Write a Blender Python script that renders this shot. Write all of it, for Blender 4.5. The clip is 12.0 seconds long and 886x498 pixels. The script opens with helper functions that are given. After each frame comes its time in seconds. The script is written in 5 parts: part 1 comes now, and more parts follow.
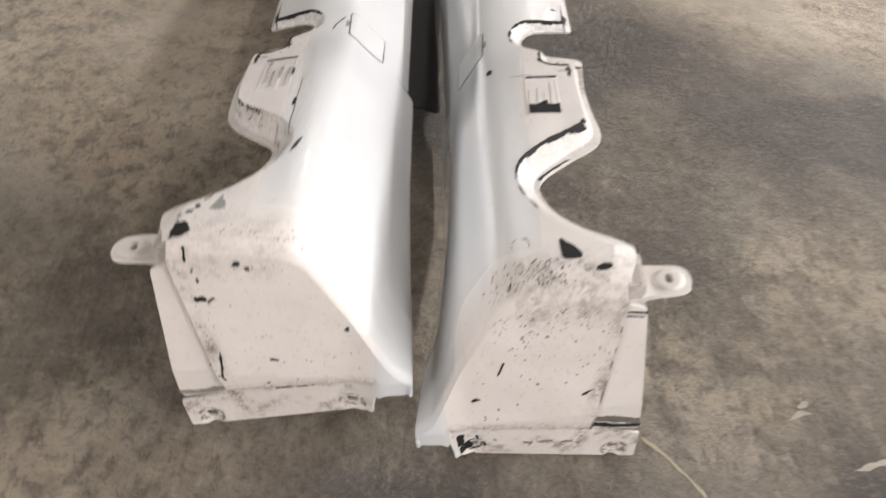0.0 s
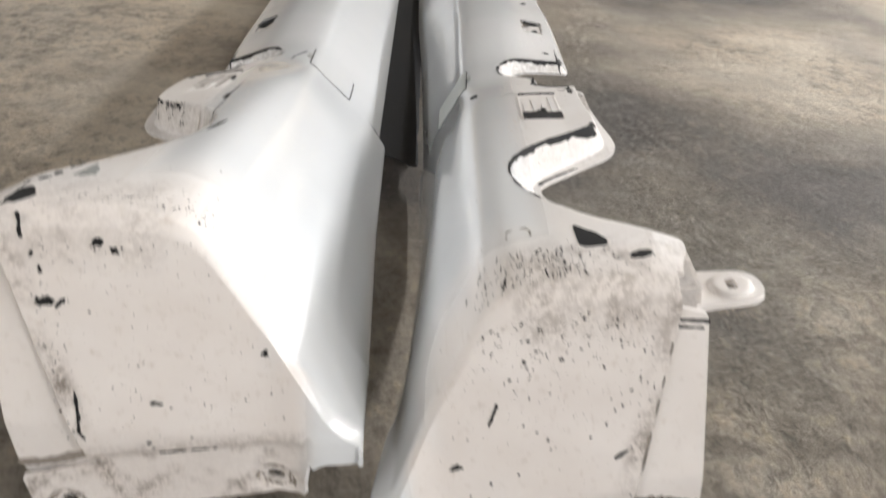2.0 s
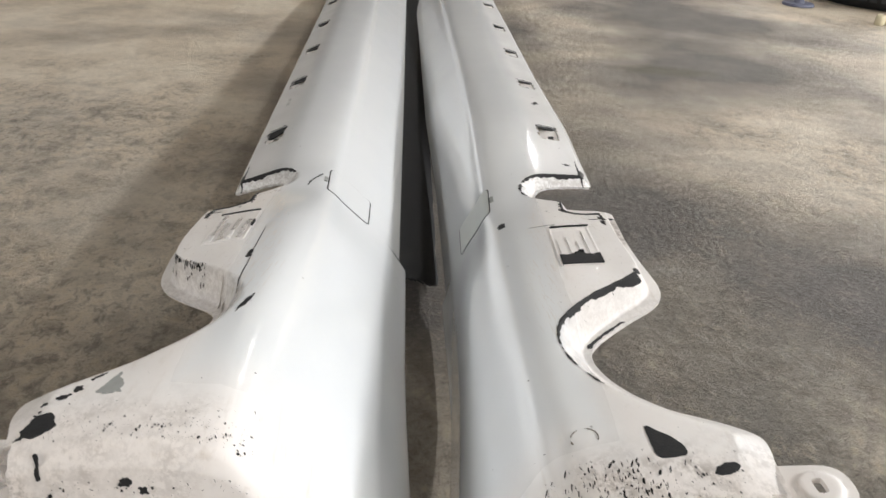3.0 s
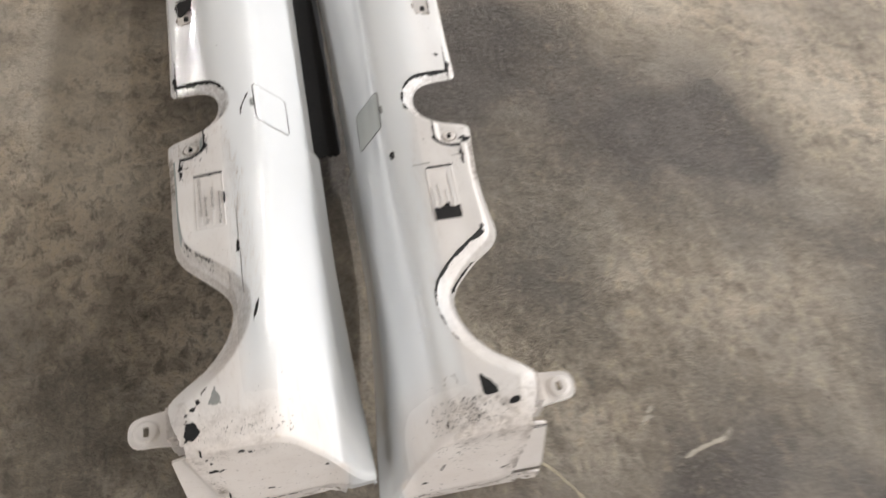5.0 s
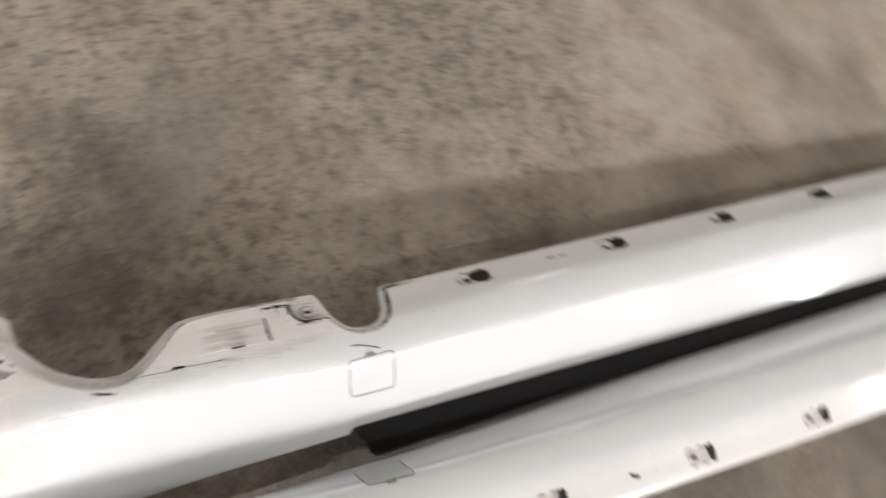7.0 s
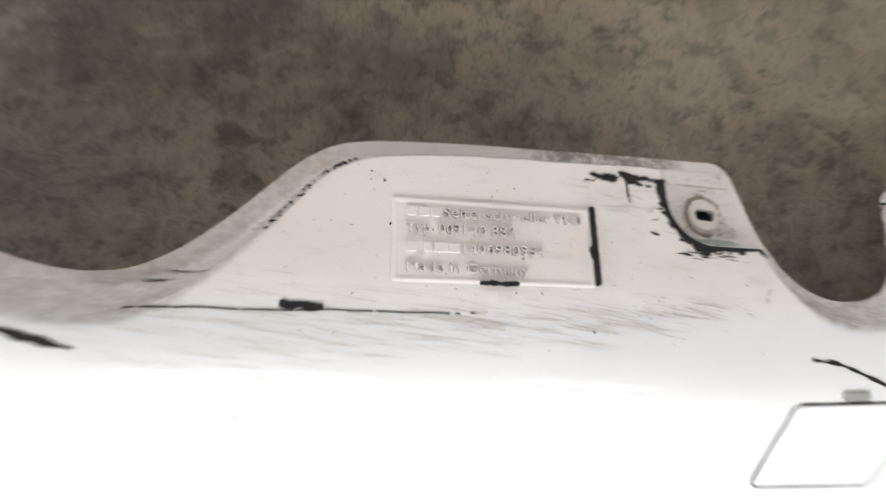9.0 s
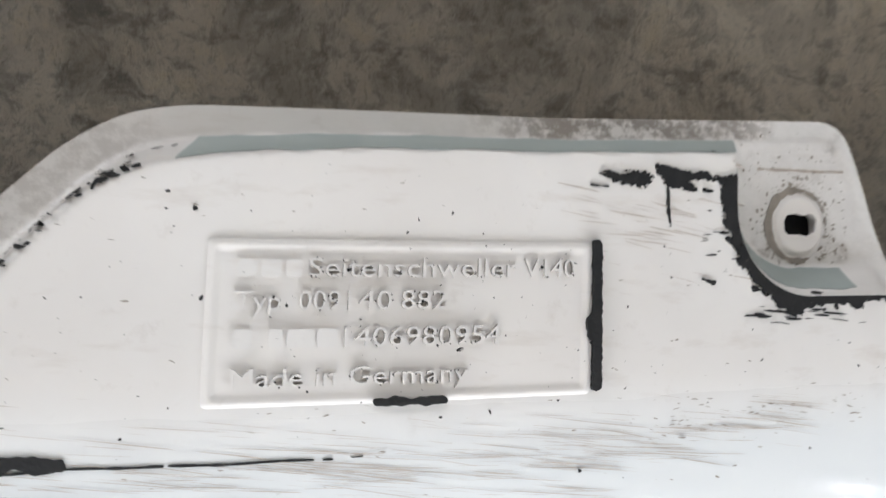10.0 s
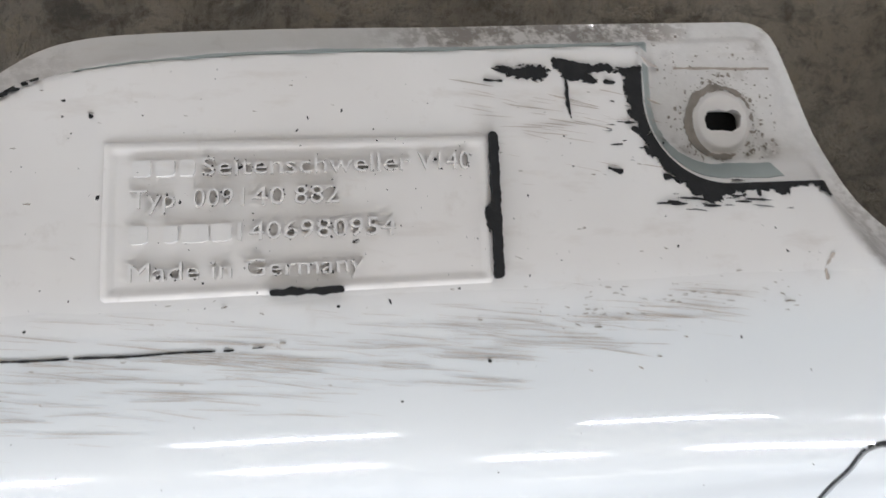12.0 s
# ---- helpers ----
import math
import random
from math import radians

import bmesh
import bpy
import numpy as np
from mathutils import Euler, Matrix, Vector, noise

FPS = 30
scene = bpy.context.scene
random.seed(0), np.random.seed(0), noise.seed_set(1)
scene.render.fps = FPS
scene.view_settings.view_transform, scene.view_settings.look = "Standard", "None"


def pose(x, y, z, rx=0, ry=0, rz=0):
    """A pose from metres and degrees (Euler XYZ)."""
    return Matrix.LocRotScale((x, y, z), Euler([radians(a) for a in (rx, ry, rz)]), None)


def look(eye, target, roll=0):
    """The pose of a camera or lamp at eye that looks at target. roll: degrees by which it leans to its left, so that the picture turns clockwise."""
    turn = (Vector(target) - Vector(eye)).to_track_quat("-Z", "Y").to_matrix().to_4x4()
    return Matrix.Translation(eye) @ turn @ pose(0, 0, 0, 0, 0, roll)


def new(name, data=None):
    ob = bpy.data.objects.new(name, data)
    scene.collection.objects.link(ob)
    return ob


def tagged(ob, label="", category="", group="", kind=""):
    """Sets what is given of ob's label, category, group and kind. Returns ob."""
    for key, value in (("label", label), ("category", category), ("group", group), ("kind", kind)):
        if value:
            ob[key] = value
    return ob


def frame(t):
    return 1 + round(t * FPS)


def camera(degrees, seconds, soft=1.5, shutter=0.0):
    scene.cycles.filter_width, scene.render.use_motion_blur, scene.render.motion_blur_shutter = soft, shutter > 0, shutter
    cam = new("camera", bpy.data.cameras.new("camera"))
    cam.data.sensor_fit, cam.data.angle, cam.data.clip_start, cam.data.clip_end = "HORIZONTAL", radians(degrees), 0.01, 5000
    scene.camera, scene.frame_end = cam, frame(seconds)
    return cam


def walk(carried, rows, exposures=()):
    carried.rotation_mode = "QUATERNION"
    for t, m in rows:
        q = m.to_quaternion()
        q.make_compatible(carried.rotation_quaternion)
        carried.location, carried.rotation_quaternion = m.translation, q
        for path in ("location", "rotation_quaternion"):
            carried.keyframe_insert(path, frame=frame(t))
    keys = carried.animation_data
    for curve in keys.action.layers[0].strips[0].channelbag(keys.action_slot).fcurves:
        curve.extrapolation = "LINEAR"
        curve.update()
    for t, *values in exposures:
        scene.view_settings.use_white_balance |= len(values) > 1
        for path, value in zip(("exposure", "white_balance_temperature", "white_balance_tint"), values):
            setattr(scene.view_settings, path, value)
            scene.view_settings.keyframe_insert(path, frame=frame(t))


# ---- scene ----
cam = camera(60.4, 12.0, 1.5, 0.5)
PATH = [
    (0, (0.036, -0.424, 0.724), (0.161, 0.988, -0.687), 5.2),
    (0.5, (0.033, -0.439, 0.54), (0.096, 1.1, -0.736), 5.6),
    (1, (0.053, -0.392, 0.471), (0.123, 1.218, -0.714), 5.5),
    (1.5, (0.092, -0.388, 0.447), (0.21, 1.247, -0.698), 5.7),
    (2, (0.07, -0.344, 0.485), (0.206, 1.334, -0.594), 4.9),
    (2.5, (0.049, -0.288, 0.519), (0.193, 1.439, -0.479), 3.9),
    (2.7, (0.041, -0.266, 0.531), (0.189, 1.479, -0.435), 3.7),
    (4.3, (0.01, -0.245, 0.562), (0.213, 1.458, -0.467), 4.6),
    (4.5, (0.004, -0.261, 0.658), (0.273, 1.236, -0.64), 6.2),
    (5, (-0.056, -0.198, 1.122), (0.406, 0.709, -0.6), 16.9),
    (5.5, (0.023, -0.08, 1.353), (0.466, 0.742, -0.416), 25.4),
    (6, (0.24, 0.011, 1.439), (0.33, 1.072, -0.253), 27.9),
    (6.5, (0.285, 0.198, 1.398), (0.066, 1.251, -0.289), 35.8),
    (7, (0.248, 0.316, 1.349), (-0.399, 1.026, -0.406), 30.7),
    (7.5, (0.213, 0.337, 1.271), (-0.459, 0.658, -0.585), 23.2),
    (7.6, (0.189, 0.325, 1.249), (-0.432, 0.629, -0.628), 24.0),
    (9.3, (-0.107, 0.366, 0.448), (-0.22, 0.584, -1.537), 64.0),
    (9.5, (-0.131, 0.383, 0.421), (-0.102, 0.604, -1.567), 99.2),
    (9.7, (-0.139, 0.397, 0.406), (-0.036, 0.572, -1.583), -238.0),
    (10, (-0.161, 0.407, 0.385), (0.094, 0.524, -1.596), -202.3),
    (10.2, (-0.16, 0.419, 0.376), (0.124, 0.438, -1.603), -182.2),
    (10.5, (-0.148, 0.443, 0.371), (0.161, 0.368, -1.603), -165.7),
    (11, (-0.141, 0.457, 0.374), (0.104, 0.334, -1.607), -154.0),
    (11.5, (-0.136, 0.455, 0.378), (0.071, 0.34, -1.608), -152.0),
    (12, (-0.121, 0.453, 0.394), (0.017, 0.396, -1.6), -159.4),
]
walk(cam, [(t, look(eye, target, roll)) for t, eye, target, roll in PATH],
     [(0, 0.24, 6450, 14), (0.5, 0.32, 6450, 13), (1, 0.33, 6400, 12), (2, 0.23, 6300, 11), (2.5, 0.18, 6250, 10), (5.0, 0.12, 6400, 12), (6, -0.03, 6450, 13), (7.0, 0.03, 6450, 13), (7.5, 0.13, 6550, 15),
      (8.5, 0.23, 6450, 13), (9.3, 0.39, 6150, 11), (10.2, 0.45, 5880, 9), (11, 0.30, 5850, 10), (11.5, 0.26, 5900, 10), (12, 0.06, 5900, 10)])

# ---- light ----
world = bpy.data.worlds.new("world")
world.use_nodes = True
scene.world = world
world.node_tree.nodes["Background"].inputs[0].default_value = (0.9, 0.95, 1.0, 1)
world.node_tree.nodes["Background"].inputs[1].default_value = 0.02
CEILING = 3.5
# rows of twin-tube ceiling lamps: x, watts per lamp, first y, number, step
# the last row is unseen, added as fill from the west
TUBE_ROWS = [(6.8, 290, -4.95, 6, 2.8), (2.5, 20, -1.95, 5, 2.8), (-5.5, 54, -3.6, 5, 2.8)]
# unseen cross row added behind to brighten the end faces: y, watts per lamp, first x, number, step
CROSS_FILL_ROWS = [(-9.5, 560, -11.5, 2, 4.0), (-9.5, 560, 7.5, 2, 4.0)]


# ---- materials ----
def material(name, rough=0.5, metal=0.0, colour=(0.8, 0.8, 0.8)):
    m = bpy.data.materials.new(name)
    m.use_nodes = True
    b = m.node_tree.nodes["Principled BSDF"]
    b.inputs["Base Color"].default_value = (*colour, 1)
    b.inputs["Roughness"].default_value = rough
    b.inputs["Metallic"].default_value = metal
    return m, m.node_tree, b


def node(nt, kind, **sets):
    n = nt.nodes.new(kind)
    for key, value in sets.items():
        if key in n.inputs:
            n.inputs[key].default_value = value
    return n


def noise_of(nt, coord, scale, detail=6.0, rough=0.55, stretch=None):
    n = node(nt, "ShaderNodeTexNoise", Scale=scale, Detail=detail, Roughness=rough)
    if stretch:
        mp = node(nt, "ShaderNodeMapping", Scale=stretch)
        nt.links.new(coord, mp.inputs["Vector"])
        coord = mp.outputs["Vector"]
    nt.links.new(coord, n.inputs["Vector"])
    return n.outputs["Fac"]


def ramp(nt, fac, *stops):
    n = nt.nodes.new("ShaderNodeValToRGB")
    while len(n.color_ramp.elements) < len(stops):
        n.color_ramp.elements.new(0.5)
    for e, (p, c) in zip(n.color_ramp.elements, stops):
        e.position = p
        e.color = (c, c, c, 1) if isinstance(c, (int, float)) else (*c, 1)
    nt.links.new(fac, n.inputs["Fac"])
    return n.outputs["Color"]


def mix(nt, fac, a, b, blend="MIX"):
    n = nt.nodes.new("ShaderNodeMix")
    n.data_type, n.blend_type = "RGBA", blend
    for value, slot in ((fac, 0), (a, 6), (b, 7)):
        if isinstance(value, (int, float)):
            n.inputs[slot].default_value = value
        elif isinstance(value, tuple):
            n.inputs[slot].default_value = (*value, 1)
        else:
            nt.links.new(value, n.inputs[slot])
    return n.outputs[2]


def maths(nt, op, a, b=0.0):
    n = nt.nodes.new("ShaderNodeMath")
    n.operation = op
    for value, slot in ((a, 0), (b, 1)):
        if isinstance(value, (int, float)):
            n.inputs[slot].default_value = value
        else:
            nt.links.new(value, n.inputs[slot])
    return n.outputs[0]


def bump(nt, b, height, strength, distance):
    n = node(nt, "ShaderNodeBump", Strength=strength, Distance=distance)
    nt.links.new(height, n.inputs["Height"])
    nt.links.new(n.outputs["Normal"], b.inputs["Normal"])


def white_paint():
    m, nt, b = material("white_paint")
    co = nt.nodes.new("ShaderNodeTexCoord").outputs["Object"]
    fields = []
    for name in ("wear", "grime"):
        at = nt.nodes.new("ShaderNodeAttribute")
        at.attribute_name = name
        fields.append(at.outputs["Fac"])
    w, g = fields
    film = noise_of(nt, co, 14, 5)
    grain = noise_of(nt, co, 110, 6, 0.7)
    streak = noise_of(nt, co, 30, 5, 0.6, (5, 0.8, 5))
    crumb = noise_of(nt, co, 330, 7, 0.75, (1, 0.6, 1))
    clean = mix(nt, film, (0.725, 0.752, 0.775), (0.775, 0.800, 0.820))
    dirty = mix(nt, ramp(nt, film, (0.35, 0.0), (0.7, 1.0)), (0.735, 0.692, 0.660), (0.805, 0.772, 0.748))
    col = mix(nt, w, clean, dirty)
    smear = maths(nt, "MULTIPLY", ramp(nt, streak, (0.58, 0.0), (0.80, 1.0)), maths(nt, "MULTIPLY", w, 0.45))
    col = mix(nt, smear, col, (0.43, 0.36, 0.29))
    spots = maths(nt, "MULTIPLY", ramp(nt, grain, (0.60, 0.0), (0.74, 1.0)), maths(nt, "MULTIPLY", w, 0.25))
    col = mix(nt, spots, col, (0.36, 0.30, 0.24))
    # caked dirt, broken up by pale rubbed spots
    cake = maths(nt, "MULTIPLY", ramp(nt, maths(nt, "ADD", maths(nt, "MULTIPLY", crumb, 0.55), maths(nt, "MULTIPLY", grain, 0.45)), (0.45, 0.0), (0.54, 1.0)), g)
    col = mix(nt, maths(nt, "MULTIPLY", g, 0.25), col, (0.60, 0.53, 0.47))
    col = mix(nt, maths(nt, "MULTIPLY", cake, 0.9), col, (0.205, 0.172, 0.145))
    nt.links.new(col, b.inputs["Base Color"])
    r = maths(nt, "ADD", maths(nt, "MULTIPLY", maths(nt, "MAXIMUM", w, g), 0.32), maths(nt, "MULTIPLY", film, 0.10))
    nt.links.new(maths(nt, "ADD", r, 0.05), b.inputs["Roughness"])
    nt.links.new(maths(nt, "SUBTRACT", 0.8, maths(nt, "MULTIPLY", maths(nt, "MAXIMUM", w, g), 0.75)), b.inputs["Coat Weight"])
    b.inputs["Coat Roughness"].default_value = 0.03
    bump(nt, b, maths(nt, "ADD", noise_of(nt, co, 160, 3), maths(nt, "MULTIPLY", cake, 1.5)), 0.06, 0.001)
    return m


def bare_plastic():
    m, nt, b = material("bare_black_plastic", 0.7)
    co = nt.nodes.new("ShaderNodeTexCoord").outputs["Object"]
    col = mix(nt, noise_of(nt, co, 220, 5), (0.011, 0.0112, 0.012), (0.027, 0.027, 0.028))
    nt.links.new(col, b.inputs["Base Color"])
    b.inputs["Specular IOR Level"].default_value = 0.25
    bump(nt, b, noise_of(nt, co, 700, 3), 0.3, 0.001)
    return m


def concrete():
    m, nt, b = material("worn_concrete", 0.5)
    co = nt.nodes.new("ShaderNodeTexCoord").outputs["Object"]
    warp = nt.nodes.new("ShaderNodeTexNoise")
    warp.inputs["Scale"].default_value, warp.inputs["Detail"].default_value = 26, 3
    nt.links.new(co, warp.inputs["Vector"])
    shift = nt.nodes.new("ShaderNodeVectorMath")
    shift.operation = "MULTIPLY_ADD"
    nt.links.new(warp.outputs["Color"], shift.inputs[0])
    shift.inputs[1].default_value = (0.022, 0.022, 0.0)
    nt.links.new(co, shift.inputs[2])
    bent = shift.outputs["Vector"]
    big = noise_of(nt, co, 1.3, 4, 0.5)
    patch = noise_of(nt, co, 4.2, 6, 0.62)
    mid = noise_of(nt, bent, 21.0, 8, 0.62)
    fine = noise_of(nt, bent, 60, 8, 0.70, (1.0, 0.6, 1.0))
    speck = noise_of(nt, bent, 150, 6, 0.75, (0.8, 1.0, 1.0))
    grit = noise_of(nt, co, 420, 5, 0.8)
    # smooth grey cement to one side, browner ground where the skin has worn through to the other
    sep = nt.nodes.new("ShaderNodeSeparateXYZ")
    nt.links.new(co, sep.inputs["Vector"])
    # the west is also coloured paler, standing in for stronger light there
    west = maths(nt, "MULTIPLY", maths(nt, "MAXIMUM", maths(nt, "SUBTRACT", 0.1, sep.outputs["X"]), 0.0), -0.26)
    east = maths(nt, "MULTIPLY", maths(nt, "MAXIMUM", maths(nt, "SUBTRACT", sep.outputs["X"], 0.6), 0.0), -0.10)
    lean = maths(nt, "ADD", big, maths(nt, "ADD", maths(nt, "ADD", west, east), 0.06))
    grey = ramp(nt, lean, (0.40, 0.0), (0.60, 1.0))
    col = mix(nt, grey, (0.600, 0.512, 0.395), (0.121, 0.106, 0.094))
    pale = mix(nt, grey, (0.730, 0.655, 0.535), (0.192, 0.172, 0.152))
    col = mix(nt, maths(nt, "MULTIPLY", ramp(nt, patch, (0.48, 0.0), (0.58, 1.0)), 0.62), col, pale)
    col = mix(nt, maths(nt, "MULTIPLY", ramp(nt, patch, (0.35, 1.0), (0.48, 0.0)), 0.28), col, (0.120, 0.098, 0.072))
    # old oil stains, pale worn patches and plain dark patches beside the skirts
    for (sx, sy, rx, ry, turn), tone, depth in (((0.78, 1.74, 0.17, 0.055, -0.1), (0.121, 0.104, 0.071), 0.9), ((1.5, 2.3, 0.5, 0.16, 0.5), (0.153, 0.131, 0.104), 0.5), ((1.05, 0.62, 0.34, 0.10, -1.0), (0.46, 0.40, 0.31), 0.45), ((1.24, 0.42, 0.20, 0.10, -1.2), (0.46, 0.41, 0.33), 0.4), ((-0.60, -0.10, 0.26, 0.14, 0.5), (0.66, 0.61, 0.53), 0.6), ((-0.58, 0.06, 0.10, 0.06, 0.2), (0.62, 0.57, 0.50), 0.5), ((-0.36, 0.16, 0.20, 0.12, 1.0), (0.130, 0.106, 0.074), 0.5), ((-0.70, 1.05, 0.45, 0.28, 1.3), (0.36, 0.325, 0.28), 0.5), ((0.44, 0.30, 0.30, 0.14, 1.4), (0.100, 0.092, 0.082), 0.4)):
        mp = nt.nodes.new("ShaderNodeMapping")
        mp.vector_type = "TEXTURE"
        mp.inputs["Location"].default_value, mp.inputs["Rotation"].default_value, mp.inputs["Scale"].default_value = (sx, sy, 0), (0, 0, turn), (rx, ry, 1)
        nt.links.new(co, mp.inputs["Vector"])
        ln = nt.nodes.new("ShaderNodeVectorMath")
        ln.operation = "LENGTH"
        nt.links.new(mp.outputs["Vector"], ln.inputs[0])
        edge = maths(nt, "ADD", ln.outputs["Value"], maths(nt, "MULTIPLY", maths(nt, "SUBTRACT", mid, 0.5), 1.6))
        col = mix(nt, maths(nt, "MULTIPLY", ramp(nt, edge, (0.45, 1.0), (1.0, 0.0)), depth), col, tone)
    along = maths(nt, "ADD", maths(nt, "MULTIPLY", sep.outputs["Y"], 0.16), maths(nt, "MULTIPLY", lean, 0.5))
    worn = ramp(nt, maths(nt, "ADD", along, maths(nt, "MULTIPLY", patch, 0.5)), (0.53, 1.0), (0.70, 0.18))
    worn = maths(nt, "MULTIPLY", worn, maths(nt, "SUBTRACT", 1.0, maths(nt, "MULTIPLY", grey, 0.55)))
    col = mix(nt, maths(nt, "MULTIPLY", ramp(nt, mid, (0.40, 1.0), (0.52, 0.0)), maths(nt, "MULTIPLY", worn, 0.44)), col, (0.115, 0.094, 0.068))
    col = mix(nt, maths(nt, "MULTIPLY", ramp(nt, fine, (0.40, 1.0), (0.49, 0.0)), maths(nt, "MULTIPLY", worn, 0.55)), col, (0.070, 0.058, 0.044))
    tan = maths(nt, "MULTIPLY", ramp(nt, fine, (0.54, 0.0), (0.61, 1.0)), ramp(nt, mid, (0.43, 0.0), (0.53, 1.0)))
    col = mix(nt, maths(nt, "MULTIPLY", tan, maths(nt, "MULTIPLY", worn, 0.55)), col, (0.60, 0.50, 0.34))
    col = mix(nt, maths(nt, "MULTIPLY", ramp(nt, speck, (0.40, 1.0), (0.475, 0.0)), maths(nt, "MULTIPLY", worn, 0.35)), col, (0.060, 0.055, 0.042))
    col = mix(nt, maths(nt, "MULTIPLY", ramp(nt, speck, (0.57, 0.0), (0.64, 1.0)), maths(nt, "MULTIPLY", worn, 0.30)), col, (0.52, 0.45, 0.33))
    # gritty grey cement: pits and rubbed tops of the grains
    col = mix(nt, maths(nt, "MULTIPLY", ramp(nt, speck, (0.40, 1.0), (0.50, 0.0)), maths(nt, "MULTIPLY", grey, 0.24)), col, (0.060, 0.054, 0.048))
    col = mix(nt, maths(nt, "MULTIPLY", ramp(nt, speck, (0.54, 0.0), (0.62, 1.0)), maths(nt, "MULTIPLY", grey, 0.45)), col, (0.300, 0.276, 0.243))
    col = mix(nt, maths(nt, "MULTIPLY", ramp(nt, grit, (0.38, 1.0), (0.48, 0.0)), 0.15), col, (0.070, 0.058, 0.046))
    nt.links.new(col, b.inputs["Base Color"])
    nt.links.new(ramp(nt, patch, (0.3, 0.48), (0.7, 0.66)), b.inputs["Roughness"])
    h = maths(nt, "ADD", maths(nt, "ADD", maths(nt, "MULTIPLY", fine, 0.7), maths(nt, "MULTIPLY", speck, 0.8)), maths(nt, "MULTIPLY", grit, 0.25))
    bump(nt, b, maths(nt, "ADD", h, maths(nt, "MULTIPLY", mid, 1.2)), 1.0, 0.012)
    return m


def plain(name, colour, rough, grain=60, amount=0.25):
    m, nt, b = material(name, rough)
    co = nt.nodes.new("ShaderNodeTexCoord").outputs["Object"]
    dark = tuple(c * (1 - amount) for c in colour)
    nt.links.new(mix(nt, noise_of(nt, co, grain, 5), dark, colour), b.inputs["Base Color"])
    return m


PAINT, BARE, FLOOR = white_paint(), bare_plastic(), concrete()
WALL = plain("wall_plaster", (0.36, 0.35, 0.335), 0.8, 3)
CEIL = plain("ceiling_board", (0.45, 0.45, 0.44), 0.9, 2)
GREY = plain("grey_primer", (0.36, 0.372, 0.36), 0.6, 80, 0.4)
STEEL = plain("lamp_housing", (0.75, 0.75, 0.75), 0.4, 5, 0.1)
PALE = plain("pale_scratch", (0.52, 0.46, 0.34), 0.8, 70, 0.4)
DIRT = plain("brown_grey_dirt", (0.24, 0.216, 0.186), 0.8, 120, 0.6)
STREAK = plain("brown_rubbed_dirt", (0.624, 0.546, 0.48), 0.7, 300, 0.5)
COVER = plain("dull_grey_white", (0.456, 0.48, 0.466), 0.35, 30, 0.08)
STEP_SHADE = plain("grey_green_step_shade", (0.38, 0.43, 0.42), 0.5, 60, 0.2)
RING_DIRT = plain("brown_ring_dirt", (0.432, 0.384, 0.336), 0.8, 250, 0.6)
LETTER_EDGE = plain("shaded_dusty_edge", (0.432, 0.402, 0.372), 0.7, 200, 0.4)
DUST = plain("dusty_mark", (0.47, 0.43, 0.36), 0.8, 90, 0.4)


# ---- mesh tools ----
def mesh_of(name, verts, faces, mat, sharp=38):
    me = bpy.data.meshes.new(name)
    me.from_pydata([tuple(map(float, v)) for v in verts], [], [tuple(map(int, f)) for f in faces])
    me.update()
    me.materials.append(mat)
    me.polygons.foreach_set("use_smooth", [True] * len(me.polygons))
    me.set_sharp_from_angle(angle=radians(sharp))
    return me


def part(name, me, parent, label=""):
    ob = new(name, me)
    ob.parent = parent
    if parent:
        ob.matrix_parent_inverse = parent.matrix_world.inverted()
    return tagged(ob, label)


def box(lo, hi):
    """Corners and faces of a box."""
    (a, b, c), (d, e, f) = lo, hi
    v = [(x, y, z) for x in (a, d) for y in (b, e) for z in (c, f)]
    return v, [(0, 1, 3, 2), (4, 6, 7, 5), (0, 4, 5, 1), (2, 3, 7, 6), (0, 2, 6, 4), (1, 5, 7, 3)]


def poly_sdf(p, poly):
    """Signed distance of points p (n, 2) to a polygon: negative inside."""
    poly = np.asarray(poly, float)
    best, inside = np.full(len(p), 1e9), np.zeros(len(p), bool)
    for a, b in zip(poly, np.roll(poly, -1, 0)):
        e, w = b - a, p - a
        h = np.clip((w @ e) / max(e @ e, 1e-12), 0, 1)
        best = np.minimum(best, np.hypot(*(w - h[:, None] * e).T))
        c1, c2 = a[1] <= p[:, 1], b[1] <= p[:, 1]
        cross = e[0] * w[:, 1] - e[1] * w[:, 0]
        inside ^= (c1 & ~c2 & (cross > 0)) | (~c1 & c2 & (cross < 0))
    return np.where(inside, -best, best)


def rbox_sdf(p, c, half, r=0.003, turn=0.0):
    """Rounded rectangle."""
    t = radians(turn)
    d = p - np.array(c)
    d = np.stack([d[:, 0] * math.cos(t) + d[:, 1] * math.sin(t), -d[:, 0] * math.sin(t) + d[:, 1] * math.cos(t)], 1)
    q = np.abs(d) - (np.array(half) - r)
    return np.hypot(*np.maximum(q, 0).T) + np.minimum(q.max(1), 0) - r


def round_corners(pts, r, n=6):
    """A polygon with its corners cut round by about r."""
    pts, out = [np.array(p, float) for p in pts], []
    for i, p in enumerate(pts):
        a, b = pts[i - 1] - p, pts[(i + 1) % len(pts)] - p
        la, lb = np.linalg.norm(a), np.linalg.norm(b)
        k = min(r, la * 0.45, lb * 0.45)
        s, e = p + a / la * k, p + b / lb * k
        for t in np.linspace(0, 1, n):
            out.append((1 - t) ** 2 * s + 2 * t * (1 - t) * p + t * t * e)
    return np.array(out)


